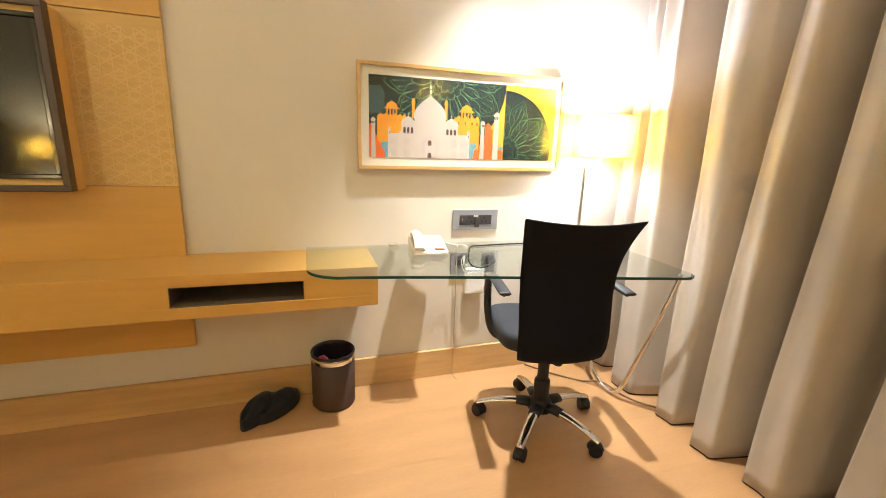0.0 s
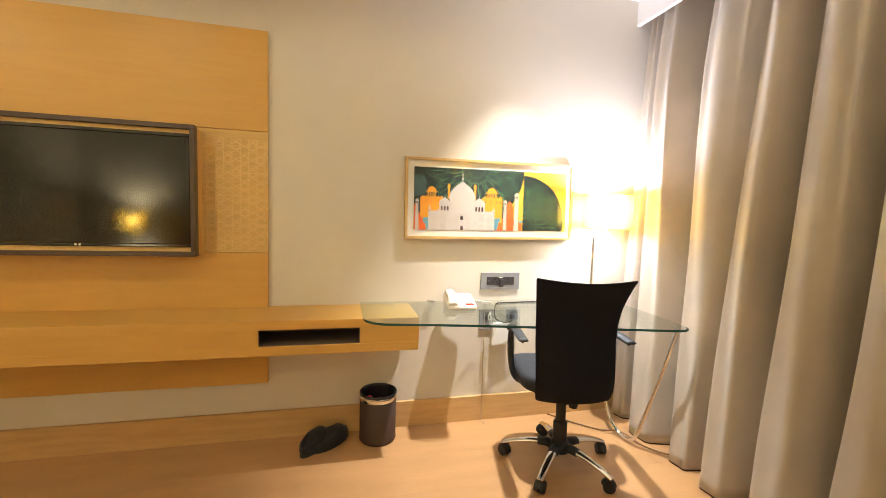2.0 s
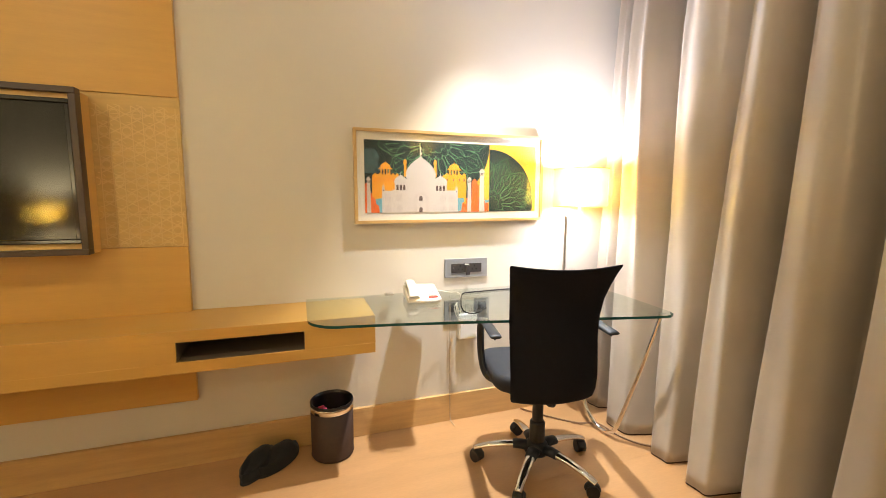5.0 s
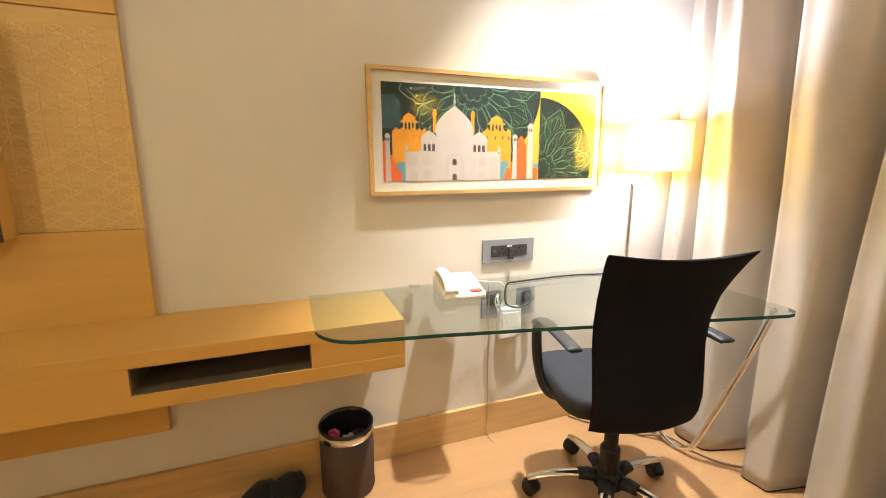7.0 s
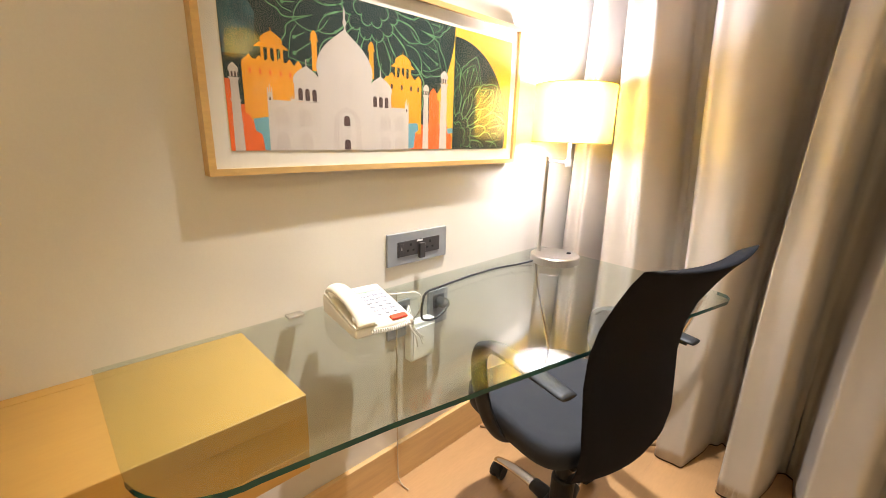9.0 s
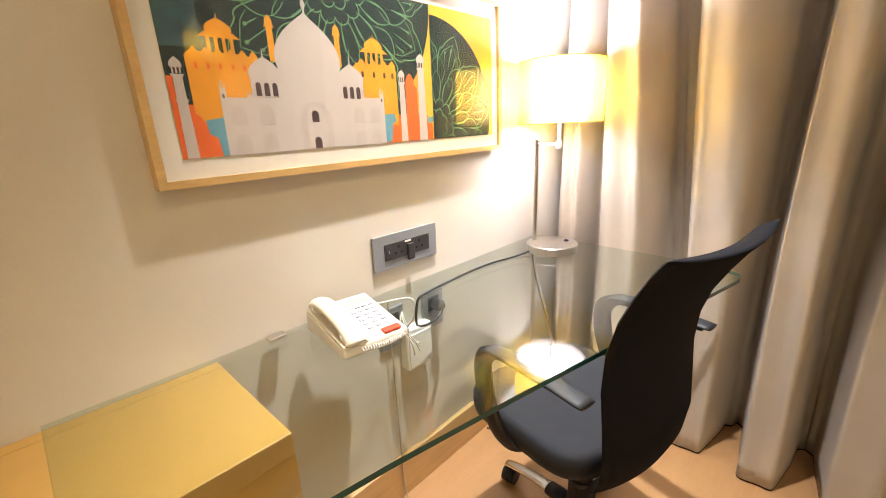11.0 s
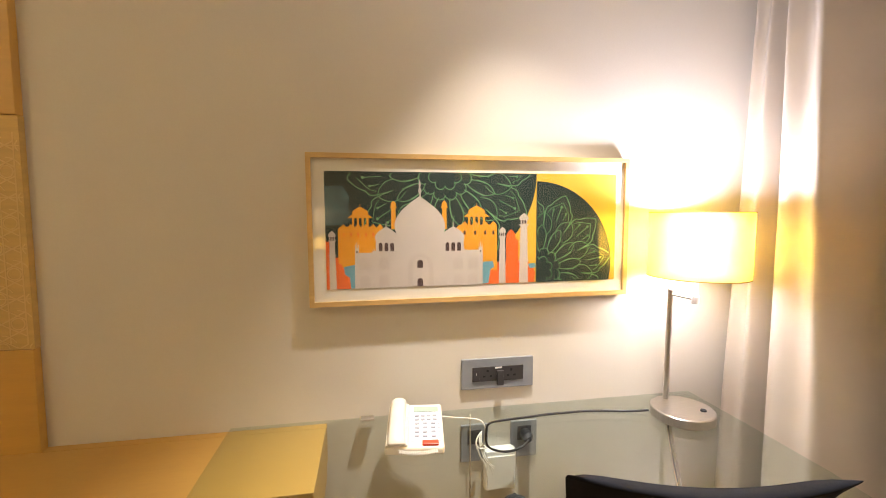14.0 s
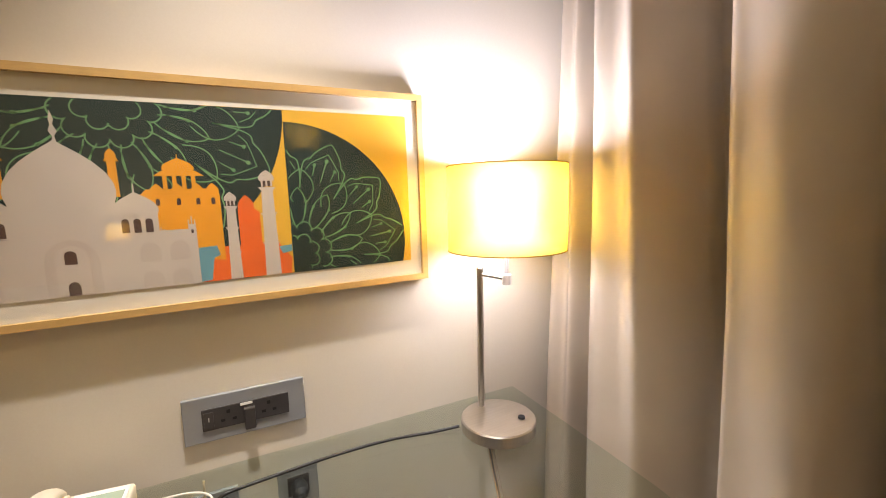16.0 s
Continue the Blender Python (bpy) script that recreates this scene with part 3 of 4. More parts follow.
for a in (20, 140, 260):
    tube(spider, [(LAMP[0] + 0.012 * math.cos(radians(a)), LAMP[1] + 0.012 * math.sin(radians(a)), 1.200), (LAMP[0] + 0.135 * math.cos(radians(a)), LAMP[1] + 0.135 * math.sin(radians(a)), 1.188)], 0.0015, 6)
in_lamp("shade_ring", spider, M_CHROME)
in_lamp("diffuser", lathe(bmesh.new(), [(0.008, 1.177), (0.134, 1.177), (0.134, 1.180), (0.008, 1.180), (0.008, 1.177)], LAMP, 48), M_DIFFUSER, "white translucent disc closing the shade below")
in_lamp("knob", lathe(bmesh.new(), [(0, bz + 0.028), (0.009, bz + 0.028), (0.008, bz + 0.034), (0, bz + 0.0345)], (1.700, 2.028), 18), M_BLACK_PLASTIC, "small black switch knob")

# ---- other lamps of the room ----
dl = thing("downlight", (DOWNLIGHT[0], DOWNLIGHT[1], CEIL), "small round white ceiling downlight, lit", "downlight", "ceiling downlights")
part("trim_ring", lathe(bmesh.new(), [(0.034, -0.0005), (0.048, -0.0005), (0.048, -0.006), (0.036, -0.009), (0.034, -0.0005)], sides=32), M_WHITE, dl)
part("lens", lathe(bmesh.new(), [(0, -0.002), (0.033, -0.002), (0.033, -0.004), (0, -0.004)], sides=32), M_LED, dl, "glowing lens")
# fittings copied to the fill spots, unseen additions like the beams
for rx, ry in FILL_SPOTS:
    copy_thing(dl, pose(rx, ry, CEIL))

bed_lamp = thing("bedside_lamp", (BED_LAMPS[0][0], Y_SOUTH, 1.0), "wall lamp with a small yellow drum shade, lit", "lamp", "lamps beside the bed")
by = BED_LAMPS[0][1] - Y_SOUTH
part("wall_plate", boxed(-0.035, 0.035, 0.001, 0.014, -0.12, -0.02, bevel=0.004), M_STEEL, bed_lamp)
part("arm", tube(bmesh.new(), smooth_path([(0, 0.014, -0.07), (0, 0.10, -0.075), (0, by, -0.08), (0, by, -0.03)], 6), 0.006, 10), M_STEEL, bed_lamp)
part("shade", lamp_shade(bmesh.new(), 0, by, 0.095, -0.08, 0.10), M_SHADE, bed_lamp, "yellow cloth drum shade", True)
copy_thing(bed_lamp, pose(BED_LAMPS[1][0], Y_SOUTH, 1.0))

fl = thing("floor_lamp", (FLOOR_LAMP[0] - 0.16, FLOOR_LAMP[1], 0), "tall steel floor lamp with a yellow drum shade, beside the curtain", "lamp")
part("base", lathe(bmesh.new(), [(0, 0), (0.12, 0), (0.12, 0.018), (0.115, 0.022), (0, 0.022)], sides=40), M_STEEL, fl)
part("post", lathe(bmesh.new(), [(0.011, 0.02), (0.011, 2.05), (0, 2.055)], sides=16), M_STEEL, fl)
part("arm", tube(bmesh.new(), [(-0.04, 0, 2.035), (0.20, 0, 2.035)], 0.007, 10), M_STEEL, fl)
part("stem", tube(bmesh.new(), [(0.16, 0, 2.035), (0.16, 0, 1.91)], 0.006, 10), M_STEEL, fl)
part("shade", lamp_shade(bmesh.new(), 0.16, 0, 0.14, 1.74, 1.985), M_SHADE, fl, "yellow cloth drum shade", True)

bed = thing("bed", (-1.2, -1.2, 0), "wide bed made up with white linen", "bed")
part("base", boxed(-0.90, 0.90, -1.02, 0.98, 0.0, 0.28, bevel=0.01), M_OAK, bed)
part("mattress", boxed(-0.90, 0.90, -1.02, 0.98, 0.281, 0.52, bevel=0.05, seg=4), M_LINEN, bed)
part("duvet", boxed(-0.93, 0.93, -0.60, 1.01, 0.40, 0.565, bevel=0.06, seg=4), M_LINEN, bed)
part("headboard", boxed(-1.0, 1.0, -1.049, -1.022, 0.0, 1.10, bevel=0.01), M_OAK, bed)

# ---- framed print ----
FX0, FX1, FZ0, FZ1 = 0.526, 1.541, 1.088, 1.534
picture = thing("framed_picture", (1.03, WALL_Y, FZ0), "oak-framed print of a white domed monument and green mandalas", "picture")


picture.matrix_basis = pose(1.03, WALL_Y, FZ0, 0, -0.55, 0)  # hangs a little askew


def in_picture(name, bm, mat, label="", smooth=False):
    bmesh.ops.translate(bm, verts=bm.verts, vec=(-1.03, -WALL_Y, -FZ0))
    return part(name, bm, mat, picture, label, smooth)


def bar(points, y0, y1):
    return plate(bmesh.new(), points, y0, y1)


W = 0.014
for pts in ([(FX0, FZ0), (FX1, FZ0), (FX1 - W, FZ0 + W), (FX0 + W, FZ0 + W)], [(FX0, FZ1), (FX0 + W, FZ1 - W), (FX1 - W, FZ1 - W), (FX1, FZ1)],
            [(FX0, FZ0), (FX0 + W, FZ0 + W), (FX0 + W, FZ1 - W), (FX0, FZ1)], [(FX1, FZ0), (FX1, FZ1), (FX1 - W, FZ1 - W), (FX1 - W, FZ0 + W)]):
    in_picture("frame_bar", bar(pts, 2.2005, 2.2342), M_OAK_FRAME)
MATY = 2.2112
in_picture("mount", boxed(FX0 + W, FX1 - W, MATY, MATY + 0.006, FZ0 + W, FZ1 - W), M_MAT, "white mount board")
AX0, AX1, AZ0, AZ1 = 0.575, 1.500, 1.138, 1.483


def art(px, py):
    """From the print's own drawing grid, 1090 wide, to its place on the wall."""
    u = (px - 70) / 1090
    u /= 1.165 - 0.165 * u
    top, low = 85 + 0.0137 * (px - 68), 525 - 0.026 * (px - 75)
    return AX0 + (AX1 - AX0) * u, AZ0 + (AZ1 - AZ0) * (low - py) / (low - top)


LAYER = 0.00012


def shape(name, pts, mat, layer, label="", grid=True):
    pts = [art(*p) for p in pts] if grid else pts
    pts = [(min(max(x, AX0), AX1), min(max(z, AZ0), AZ1)) for x, z in pts]
    y = MATY - 0.001 - LAYER * layer
    return in_picture(name, plate(bmesh.new(), pts, y, y + 0.00005), mat, label)


in_picture("ground", boxed(AX0, AX1, MATY - 0.0008, MATY - 0.0002, AZ0, AZ1), M_ART_YELLOW, "yellow ground of the print")
PANEL_X = art(868, 300)[0]
shape("dark_ground", [(AX0, AZ1), (AX0, AZ0), (art(800, 0)[0], AZ0), (art(780, 0)[0], art(780, 330)[1]), (art(700, 0)[0], AZ1)], M_ART_DARK, 1, "dark ground", False)
shape("teal_patch", [(70, 140), (140, 138), (165, 180), (160, 225), (178, 262), (150, 282), (70, 285)], M_ART_TEAL, 2.5, "smoky grey-teal patch")
c1 = art(528, 92)
R1 = PANEL_X - c1[0]
shape("dark_disc", [(min(x, PANEL_X), z) for x, z in arc(c1[0], c1[1], R1, 180, 360, 48)], M_ART_DARK, 2, "dark green disc", False)
c2 = (PANEL_X, 1.197)
R2 = 0.262
disc = [(max(x, PANEL_X), max(z, AZ0)) for x, z in arc(c2[0], c2[1], R2, 90, -25, 40)]
shape("dark_arch", disc + [(disc[-1][0], AZ0), (PANEL_X, AZ0)], M_ART_DARK, 2, "dark green quarter disc", False)


def petal(cx, cz, r0, r1, half, ang, n=12):
    """A pointed petal from r0 out to r1, half degrees wide on each side."""
    out = []
    for sgn in (1, -1):
        seg = []
        for k in range(n + 1):
            s = k / n
            r = r0 + (r1 - r0) * s
            w = half * math.sin(math.pi * min(1, 0.18 + 0.82 * s)) ** 0.8
            a = radians(ang + sgn * w)
            seg.append((cx + r * math.cos(a), cz + r * math.sin(a)))
        out += seg if sgn == 1 else seg[::-1]
    return out


def mandala(cx, cz, r, keep, turn=0.0):
    bm = bmesh.new()
    y = MATY - 0.001 - LAYER * 3
    w = 0.0026

    def line(pts, width=w):
        ribbon(bm, pts, width, y, 0.0, keep)

    for ring, count, size in ((0.13, 8, 0.055), (0.23, 12, 0.062)):
        for k in range(count):
            a = math.tau * (k + 0.5) / count
            px, pz = cx + r * ring * math.cos(a), cz + r * ring * math.sin(a)
            line(arc(px, pz, r * size, math.degrees(a) - 95, math.degrees(a) + 95, 10))

    def stamen(a, r0, r1, size):
        p = [(cx + r * (r0 + (r1 - r0) * q / 4) * math.cos(a), cz + r * (r0 + (r1 - r0) * q / 4) * math.sin(a)) for q in range(5)]
        line(p, w * 0.8)
        dot = arc(p[-1][0], p[-1][1], size, 0, 360, 10)
        if all(keep(*q) for q in dot):
            bm.faces.new([bm.verts.new((x, y, z)) for x, z in dot[:-1]])

    for k in range(14):
        ang = turn + 360 / 14 * k
        line(petal(cx, cz, 0.27 * r, 0.58 * r, 9.5, ang, 14), w * 0.9)
        for off in (-4.5, 4.5):
            stamen(radians(ang + 180 / 14 + off), 0.30, 0.44 if off < 0 else 0.47, 0.0034)
    for k in range(12):
        ang = turn + 30 * k
        line(petal(cx, cz, 0.46 * r, 0.74 * r, 11, ang + 15, 14), w * 0.9)
        tip = smooth_path([(cx + r * q * math.cos(radians(ang + f)), cz + r * q * math.sin(radians(ang + f)), 0) for q, f in
                           ((0.58, -15), (0.68, -14.6), (0.76, -14), (0.82, -12.5), (0.84, -9.5), (0.89, -7.5), (0.94, -4.5), (1.0, 0), (0.94, 4.5), (0.89, 7.5), (0.84, 9.5), (0.82, 12.5), (0.76, 14), (0.68, 14.6), (0.58, 15))], 3)
        line([(q.x, q.y) for q in tip])
        stamen(radians(ang), 0.66, 0.85, 0.0046)
        for off in (-6.5, 6.5):
            stamen(radians(ang + off), 0.70, 0.79, 0.0040)
        line([(cx + r * q * math.cos(radians(ang + f)), cz + r * q * math.sin(radians(ang + f))) for q, f in ((0.74, -11.5), (0.80, -9), (0.84, -5.5), (0.91, 0), (0.84, 5.5), (0.80, 9), (0.74, 11.5))], w * 0.7)
    return bm


def keep_left(x, z):
    return AX0 + 0.002 < x < PANEL_X - 0.002 and AZ0 + 0.002 < z < AZ1 - 0.001 and math.hypot(x - c1[0], z - c1[1]) < R1 - 0.003


def keep_right(x, z):
    return PANEL_X + 0.002 < x < AX1 - 0.002 and AZ0 + 0.002 < z < AZ1 - 0.002 and math.hypot(x - c2[0], z - c2[1]) < R2 - 0.002


in_picture("mandala", mandala(c1[0], c1[1], 0.290, keep_left, 4), M_ART_LINE, "green line mandala")
in_picture("mandala", mandala(PANEL_X + 0.012, 1.176, 0.252, keep_right, 10), M_ART_LINE, "green line mandala")


def onion(cx, base, w, h, n=12):
    """An onion dome outline standing on base, y down on the drawing grid."""
    prof = [(0.0, 0.91), (0.10, 0.98), (0.22, 1.0), (0.36, 0.965), (0.52, 0.84), (0.66, 0.66), (0.78, 0.45), (0.88, 0.25), (0.95, 0.10), (1.0, 0.0)]
    side = []
    for k in range(n + 1):
        s = k / n
        for (s0, r0), (s1, r1) in zip(prof, prof[1:]):
            if s0 <= s <= s1:
                side.append((w / 2 * (r0 + (r1 - r0) * (s - s0) / (s1 - s0)), base - h * s))
                break
    return [(cx - r, y) for r, y in side] + [(cx + r, y) for r, y in side[::-1]]


def pavilion(cx, base, w, h, mat, layer, arches=True, label=""):
    shape("pavilion_dome", onion(cx, base - 0.541 * h, 0.68 * w, 0.36 * h), mat, layer, label)
    shape("finial", [(cx - 1.5, base - 0.88 * h), (cx + 1.5, base - 0.88 * h), (cx + 0.8, base - h), (cx - 0.8, base - h)], mat, layer + 0.5, label)
    shape("eave", [(cx - 0.54 * w, base - 0.40 * h), (cx + 0.54 * w, base - 0.40 * h), (cx + 0.36 * w, base - 0.54 * h), (cx - 0.36 * w, base - 0.54 * h)], mat, layer, label)
    for k in range(4):
        x = cx + w * (-0.30 + 0.20 * k)
        shape("column", [(x - 0.045 * w, base), (x + 0.045 * w, base), (x + 0.045 * w, base - 0.399 * h), (x - 0.045 * w, base - 0.399 * h)], mat, layer, label)


def minaret(cx, base, top, w, mat, layer):
    h = base - top
    shape("minaret", [(cx - w / 2, base), (cx + w / 2, base), (cx + w * 0.36, top + 0.17 * h), (cx - w * 0.36, top + 0.17 * h)], mat, layer)
    for s in (0.16, 0.40, 0.68):
        shape("balcony", [(cx - w * 0.58, top + s * h), (cx + w * 0.58, top + s * h), (cx + w * 0.40, top + s * h + 7), (cx - w * 0.40, top + s * h + 7)], mat, layer + 1)
    shape("lantern", [(cx - w * 0.34, top + 0.155 * h), (cx + w * 0.34, top + 0.155 * h), (cx + w * 0.34, top + 0.10 * h), (cx - w * 0.34, top + 0.10 * h)], M_ART_BROWN, layer)
    for dx in (-0.3, 0.0, 0.3):
        shape("lantern_post", [(cx + (dx - 0.06) * w, top + 0.155 * h), (cx + (dx + 0.06) * w, top + 0.155 * h), (cx + (dx + 0.06) * w, top + 0.10 * h), (cx + (dx - 0.06) * w, top + 0.10 * h)], mat, layer + 1)
    shape("minaret_cap", onion(cx, top + 0.10 * h, w * 1.0, 0.10 * h), mat, layer + 1)


def arch_shape(name, cx, base, w, h, mat, layer):
    pts = [(cx - w / 2, base), (cx + w / 2, base)] + [(cx + w / 2 * math.cos(radians(a)), base - h + w / 2 - w / 2 * math.sin(radians(a))) for a in range(0, 181, 30)]
    shape(name, pts, mat, layer)


# palaces behind
shape("red_wall", [(70, 345), (84, 345), (84, 405), (200, 405), (200, 528), (70, 528)], M_ART_RED, 4)
shape("orange_palace", [(118, 300), (128, 290), (255, 290), (290, 300), (290, 400), (200, 420), (182, 446), (140, 450), (128, 430), (118, 425)], M_ART_ORANGE, 5)
shape("blue_water", [(138, 440), (182, 432), (182, 522), (165, 522), (160, 480), (142, 470)], M_ART_BLUE, 6)
pavilion(205, 292, 92, 84, M_ART_ORANGE, 5)
shape("orange_palace", [(565, 300), (580, 285), (716, 285), (722, 300), (722, 458), (664, 452), (664, 400), (565, 395)], M_ART_ORANGE, 5)
for cx in (140, 168, 196, 226, 254, 280):
    shape("turret_dome", onion(cx, 302, 22, 22), M_ART_ORANGE, 6)
    arch_shape("turret_arch", cx, 326, 7, 14, M_ART_RED, 6)
for cx in (600, 640, 678, 708):
    shape("turret_dome", onion(cx, 296, 26, 24), M_ART_ORANGE, 6)
    arch_shape("turret_arch", cx, 322, 8, 16, M_ART_BROWN, 6)
pavilion(645, 288, 92, 82, M_ART_ORANGE, 5)
for cx in (332, 524):
    shape("turret", [(cx - 9, 300), (cx + 9, 300), (cx + 8, 222), (cx - 8, 222)], M_ART_ORANGE, 5)
    shape("turret_cap", onion(cx, 214, 20, 20), M_ART_ORANGE, 5)
    shape("turret_ledge", [(cx - 14, 222), (cx + 14, 222), (cx + 10, 214), (cx - 10, 214)], M_ART_ORANGE, 6)
shape("blue_water", [(668, 425), (706, 422), (712, 445), (698, 452), (690, 505), (668, 508)], M_ART_BLUE, 6)
shape("red_tower", [(668, 508), (684, 470), (724, 462), (756, 455), (756, 335), (772, 318), (790, 335), (802, 345), (802, 420), (840, 425), (866, 465), (862, 504)], M_ART_RED, 5)
shape("red_wall", [(660, 512), (660, 425), (762, 425), (762, 508)], M_ART_RED, 4)
shape("red_dome", onion(774, 336, 34, 34), M_ART_RED, 6)
shape("blue_water", [(838, 434), (866, 430), (868, 446), (846, 452)], M_ART_BLUE, 6.5)
# the white monument
shape("monument_block", [(180, 524), (182, 388), (668, 378), (668, 510)], M_ART_WHITE, 7)
shape("portal", [(340, 520), (340, 300), (522, 296), (522, 514)], M_ART_WHITE, 8)
shape("dome", onion(431, 318, 192, 140, 18), M_ART_WHITE, 9)
shape("dome_finial", [(428, 190), (438, 190), (435, 170), (440, 160), (434, 146), (437, 136), (432, 116), (428, 136), (430, 146), (425, 160), (431, 170)], M_ART_WHITE, 9.5)
for cx in (303, 557):
    shape("side_drum", [(cx - 40, 386), (cx + 40, 384), (cx + 40, 338), (cx - 40, 338)], M_ART_WHITE, 7.5)
    shape("side_dome", onion(cx, 342, 86, 52), M_ART_WHITE, 9.5)
    shape("side_finial", [(cx - 2, 296), (cx + 2, 296), (cx + 1, 272), (cx - 1, 272)], M_ART_WHITE, 10)
    for dx in (-22, 0, 22):
        arch_shape("side_arch", cx + dx, 382, 14, 32, M_ART_BROWN, 9)
arch_shape("portal_recess", 433, 516, 98, 126, M_ART_GREY, 9)
arch_shape("portal_recess", 433, 512, 60, 108, M_ART_WHITE, 10)
arch_shape("door_arch", 431, 445, 22, 30, M_ART_BROWN, 11)
arch_shape("door_arch", 431, 514, 22, 30, M_ART_BROWN, 11)
for cx in (220, 293, 575, 632):
    arch_shape("niche", cx, 450, 40, 46, M_ART_GREY, 9)
    arch_shape("niche", cx, 516, 40, 46, M_ART_GREY, 9)
for cx in (190, 257, 600, 660):
    tall = 44 if cx in (190, 660) else 20
    shape("pinnacle", [(cx - 8, 392), (cx + 8, 392), (cx + 7, 392 - tall * 0.55), (cx - 7, 392 - tall * 0.55)], M_ART_WHITE, 7.5)
    for dx in (-6, 0, 6):
        shape("pinnacle_tip", [(cx + dx - 1.5, 394 - tall * 0.55), (cx + dx + 1.5, 394 - tall * 0.55), (cx + dx + 1, 392 - tall * (1 if dx == 0 else 0.8)), (cx + dx - 1, 392 - tall * (1 if dx == 0 else 0.8))], M_ART_WHITE, 7.6)
    if tall > 30:
        arch_shape("pinnacle_arch", cx, 389, 5, 9, M_ART_BROWN, 8.2)
minaret(95, 527, 305, 28, M_ART_WHITE, 7)
minaret(742, 507, 294, 26, M_ART_WHITE, 7)
minaret(822, 505, 242, 34, M_ART_WHITE, 7)
pane = in_picture("pane", boxed(FX0 + W + 0.0005, FX1 - W - 0.0005, 2.2044, 2.2058, FZ0 + W + 0.0005, FZ1 - W - 0.0005), M_PANE, "clear picture glass")
pane.visible_shadow = False

# ---- sockets ----
sock = thing("socket_panel", (1.106, WALL_Y, 0.842), "grey socket panel with dark universal outlets above the desk", "socket")
part("plate", boxed(-0.121, 0.121, -0.011, -0.0005, -0.050, 0.050, bevel=0.002), M_GREY_PLATE, sock)
part("module", boxed(-0.086, 0.086, -0.0145, -0.0112, -0.024, 0.024, bevel=0.0015), M_DARK_MODULE, sock, "dark outlet strip")
for cx in (-0.036, 0.044):
    hb = bmesh.new()
    for dx, dz, w, h in ((0, 0.011, 0.007, 0.008), (-0.011, -0.007, 0.008, 0.006), (0.011, -0.007, 0.008, 0.006)):
        box(hb, cx + dx - w / 2, cx + dx + w / 2, -0.0152, -0.0146, dz - h / 2, dz + h / 2)
    part("outlet", hb, M_HOLE, sock)
part("switch", boxed(-0.082, -0.064, -0.0165, -0.0147, -0.017, 0.017, bevel=0.001), M_DARK_MODULE, sock, "dark rocker switch")
part("switch_mark", boxed(-0.0740, -0.0722, -0.0172, -0.0168, -0.003, 0.006), M_PALE_LINE, sock)
part("label_strip", boxed(-0.012, 0.012, -0.0156, -0.0148, 0.017, 0.0225), M_WHITE_PLASTIC, sock, "tiny white label")
part("plug_top", boxed(-0.006, 0.016, -0.026, -0.0148, -0.036, 0.012, bevel=0.002), M_DARK_MODULE, sock, "dark plug in the strip")


def small_socket(x, label, plug):
    s = thing("wall_socket", (x, WALL_Y, 0.611), label, "socket", "sockets under the desk")
    part("plate", boxed(-0.045, 0.045, -0.010, -0.0005, -0.062, 0.062, bevel=0.002), M_GREY_PLATE, s)
    part("module", boxed(-0.024, 0.024, -0.0135, -0.0102, -0.002, 0.046, bevel=0.0015), M_DARK_MODULE, s)
    if plug:
        part("plug", lathe(bmesh.new(), [(0, 0.0), (0.017, 0.0), (0.019, 0.010), (0.017, 0.034), (0.008, 0.044), (0, 0.044)], sides=20), M_BLACK_PLASTIC, s, "black plug").matrix_basis = pose(0, -0.0137, 0.022, 90, 0, 0)
    return s


small_socket(1.030, "grey wall socket with a dark outlet under the glass", False)
small_socket(1.200, "grey wall socket holding a black plug", True)
ab = thing("junction_box", (1.112, WALL_Y, 0.458), "white plastic junction box on the wall under the glass", "junction box")
part("body", boxed(-0.052, 0.052, -0.036, -0.0005, 0.0, 0.135, bevel=0.006, seg=3), M_WHITE_PLASTIC, ab)
part("cover", boxed(-0.046, 0.046, -0.040, -0.0362, 0.006, 0.118, bevel=0.002), M_WHITE_PLASTIC, ab)

# ---- telephone ----
phone = thing("telephone", (0.819, 2.090, GZ1 + 0.0006), "ivory desk telephone with a red message lamp, handset down", "telephone", turn=-7)


def wedge(x0, x1, y0, y1, z0, zf, zb, bevel):
    bm = bmesh.new()
    vs = [bm.verts.new(p) for p in ((x0, y0, z0), (x1, y0, z0), (x1, y1, z0), (x0, y1, z0), (x0, y0, zf), (x1, y0, zf), (x1, y1, zb), (x0, y1, zb))]
    for f in ((3, 2, 1, 0), (4, 5, 6, 7), (0, 1, 5, 4), (1, 2, 6, 5), (2, 3, 7, 6), (3, 0, 4, 7)):
        bm.faces.new([vs[k] for k in f])
    bmesh.ops.bevel(bm, geom=bm.edges[:], offset=bevel, segments=3, profile=0.5, affect="EDGES")
    return bm


part("body", wedge(-0.080, 0.082, -0.100, 0.098, 0.0, 0.022, 0.052, 0.007), M_PHONE, phone, smooth=True)
SL = math.degrees(math.atan2(0.030, 0.198))


def on_face(name, x0, x1, y0, y1, h0, h1, mat, label="", bevel=0.0):
    """A piece lying on the sloping face; y runs up the slope from its middle."""
    ob = part(name, boxed(x0, x1, y0, y1, h0, h1, bevel=bevel), mat, phone, label)
    ob.matrix_basis = pose(0, -0.001, 0.0371, SL, 0, 0)
    return ob


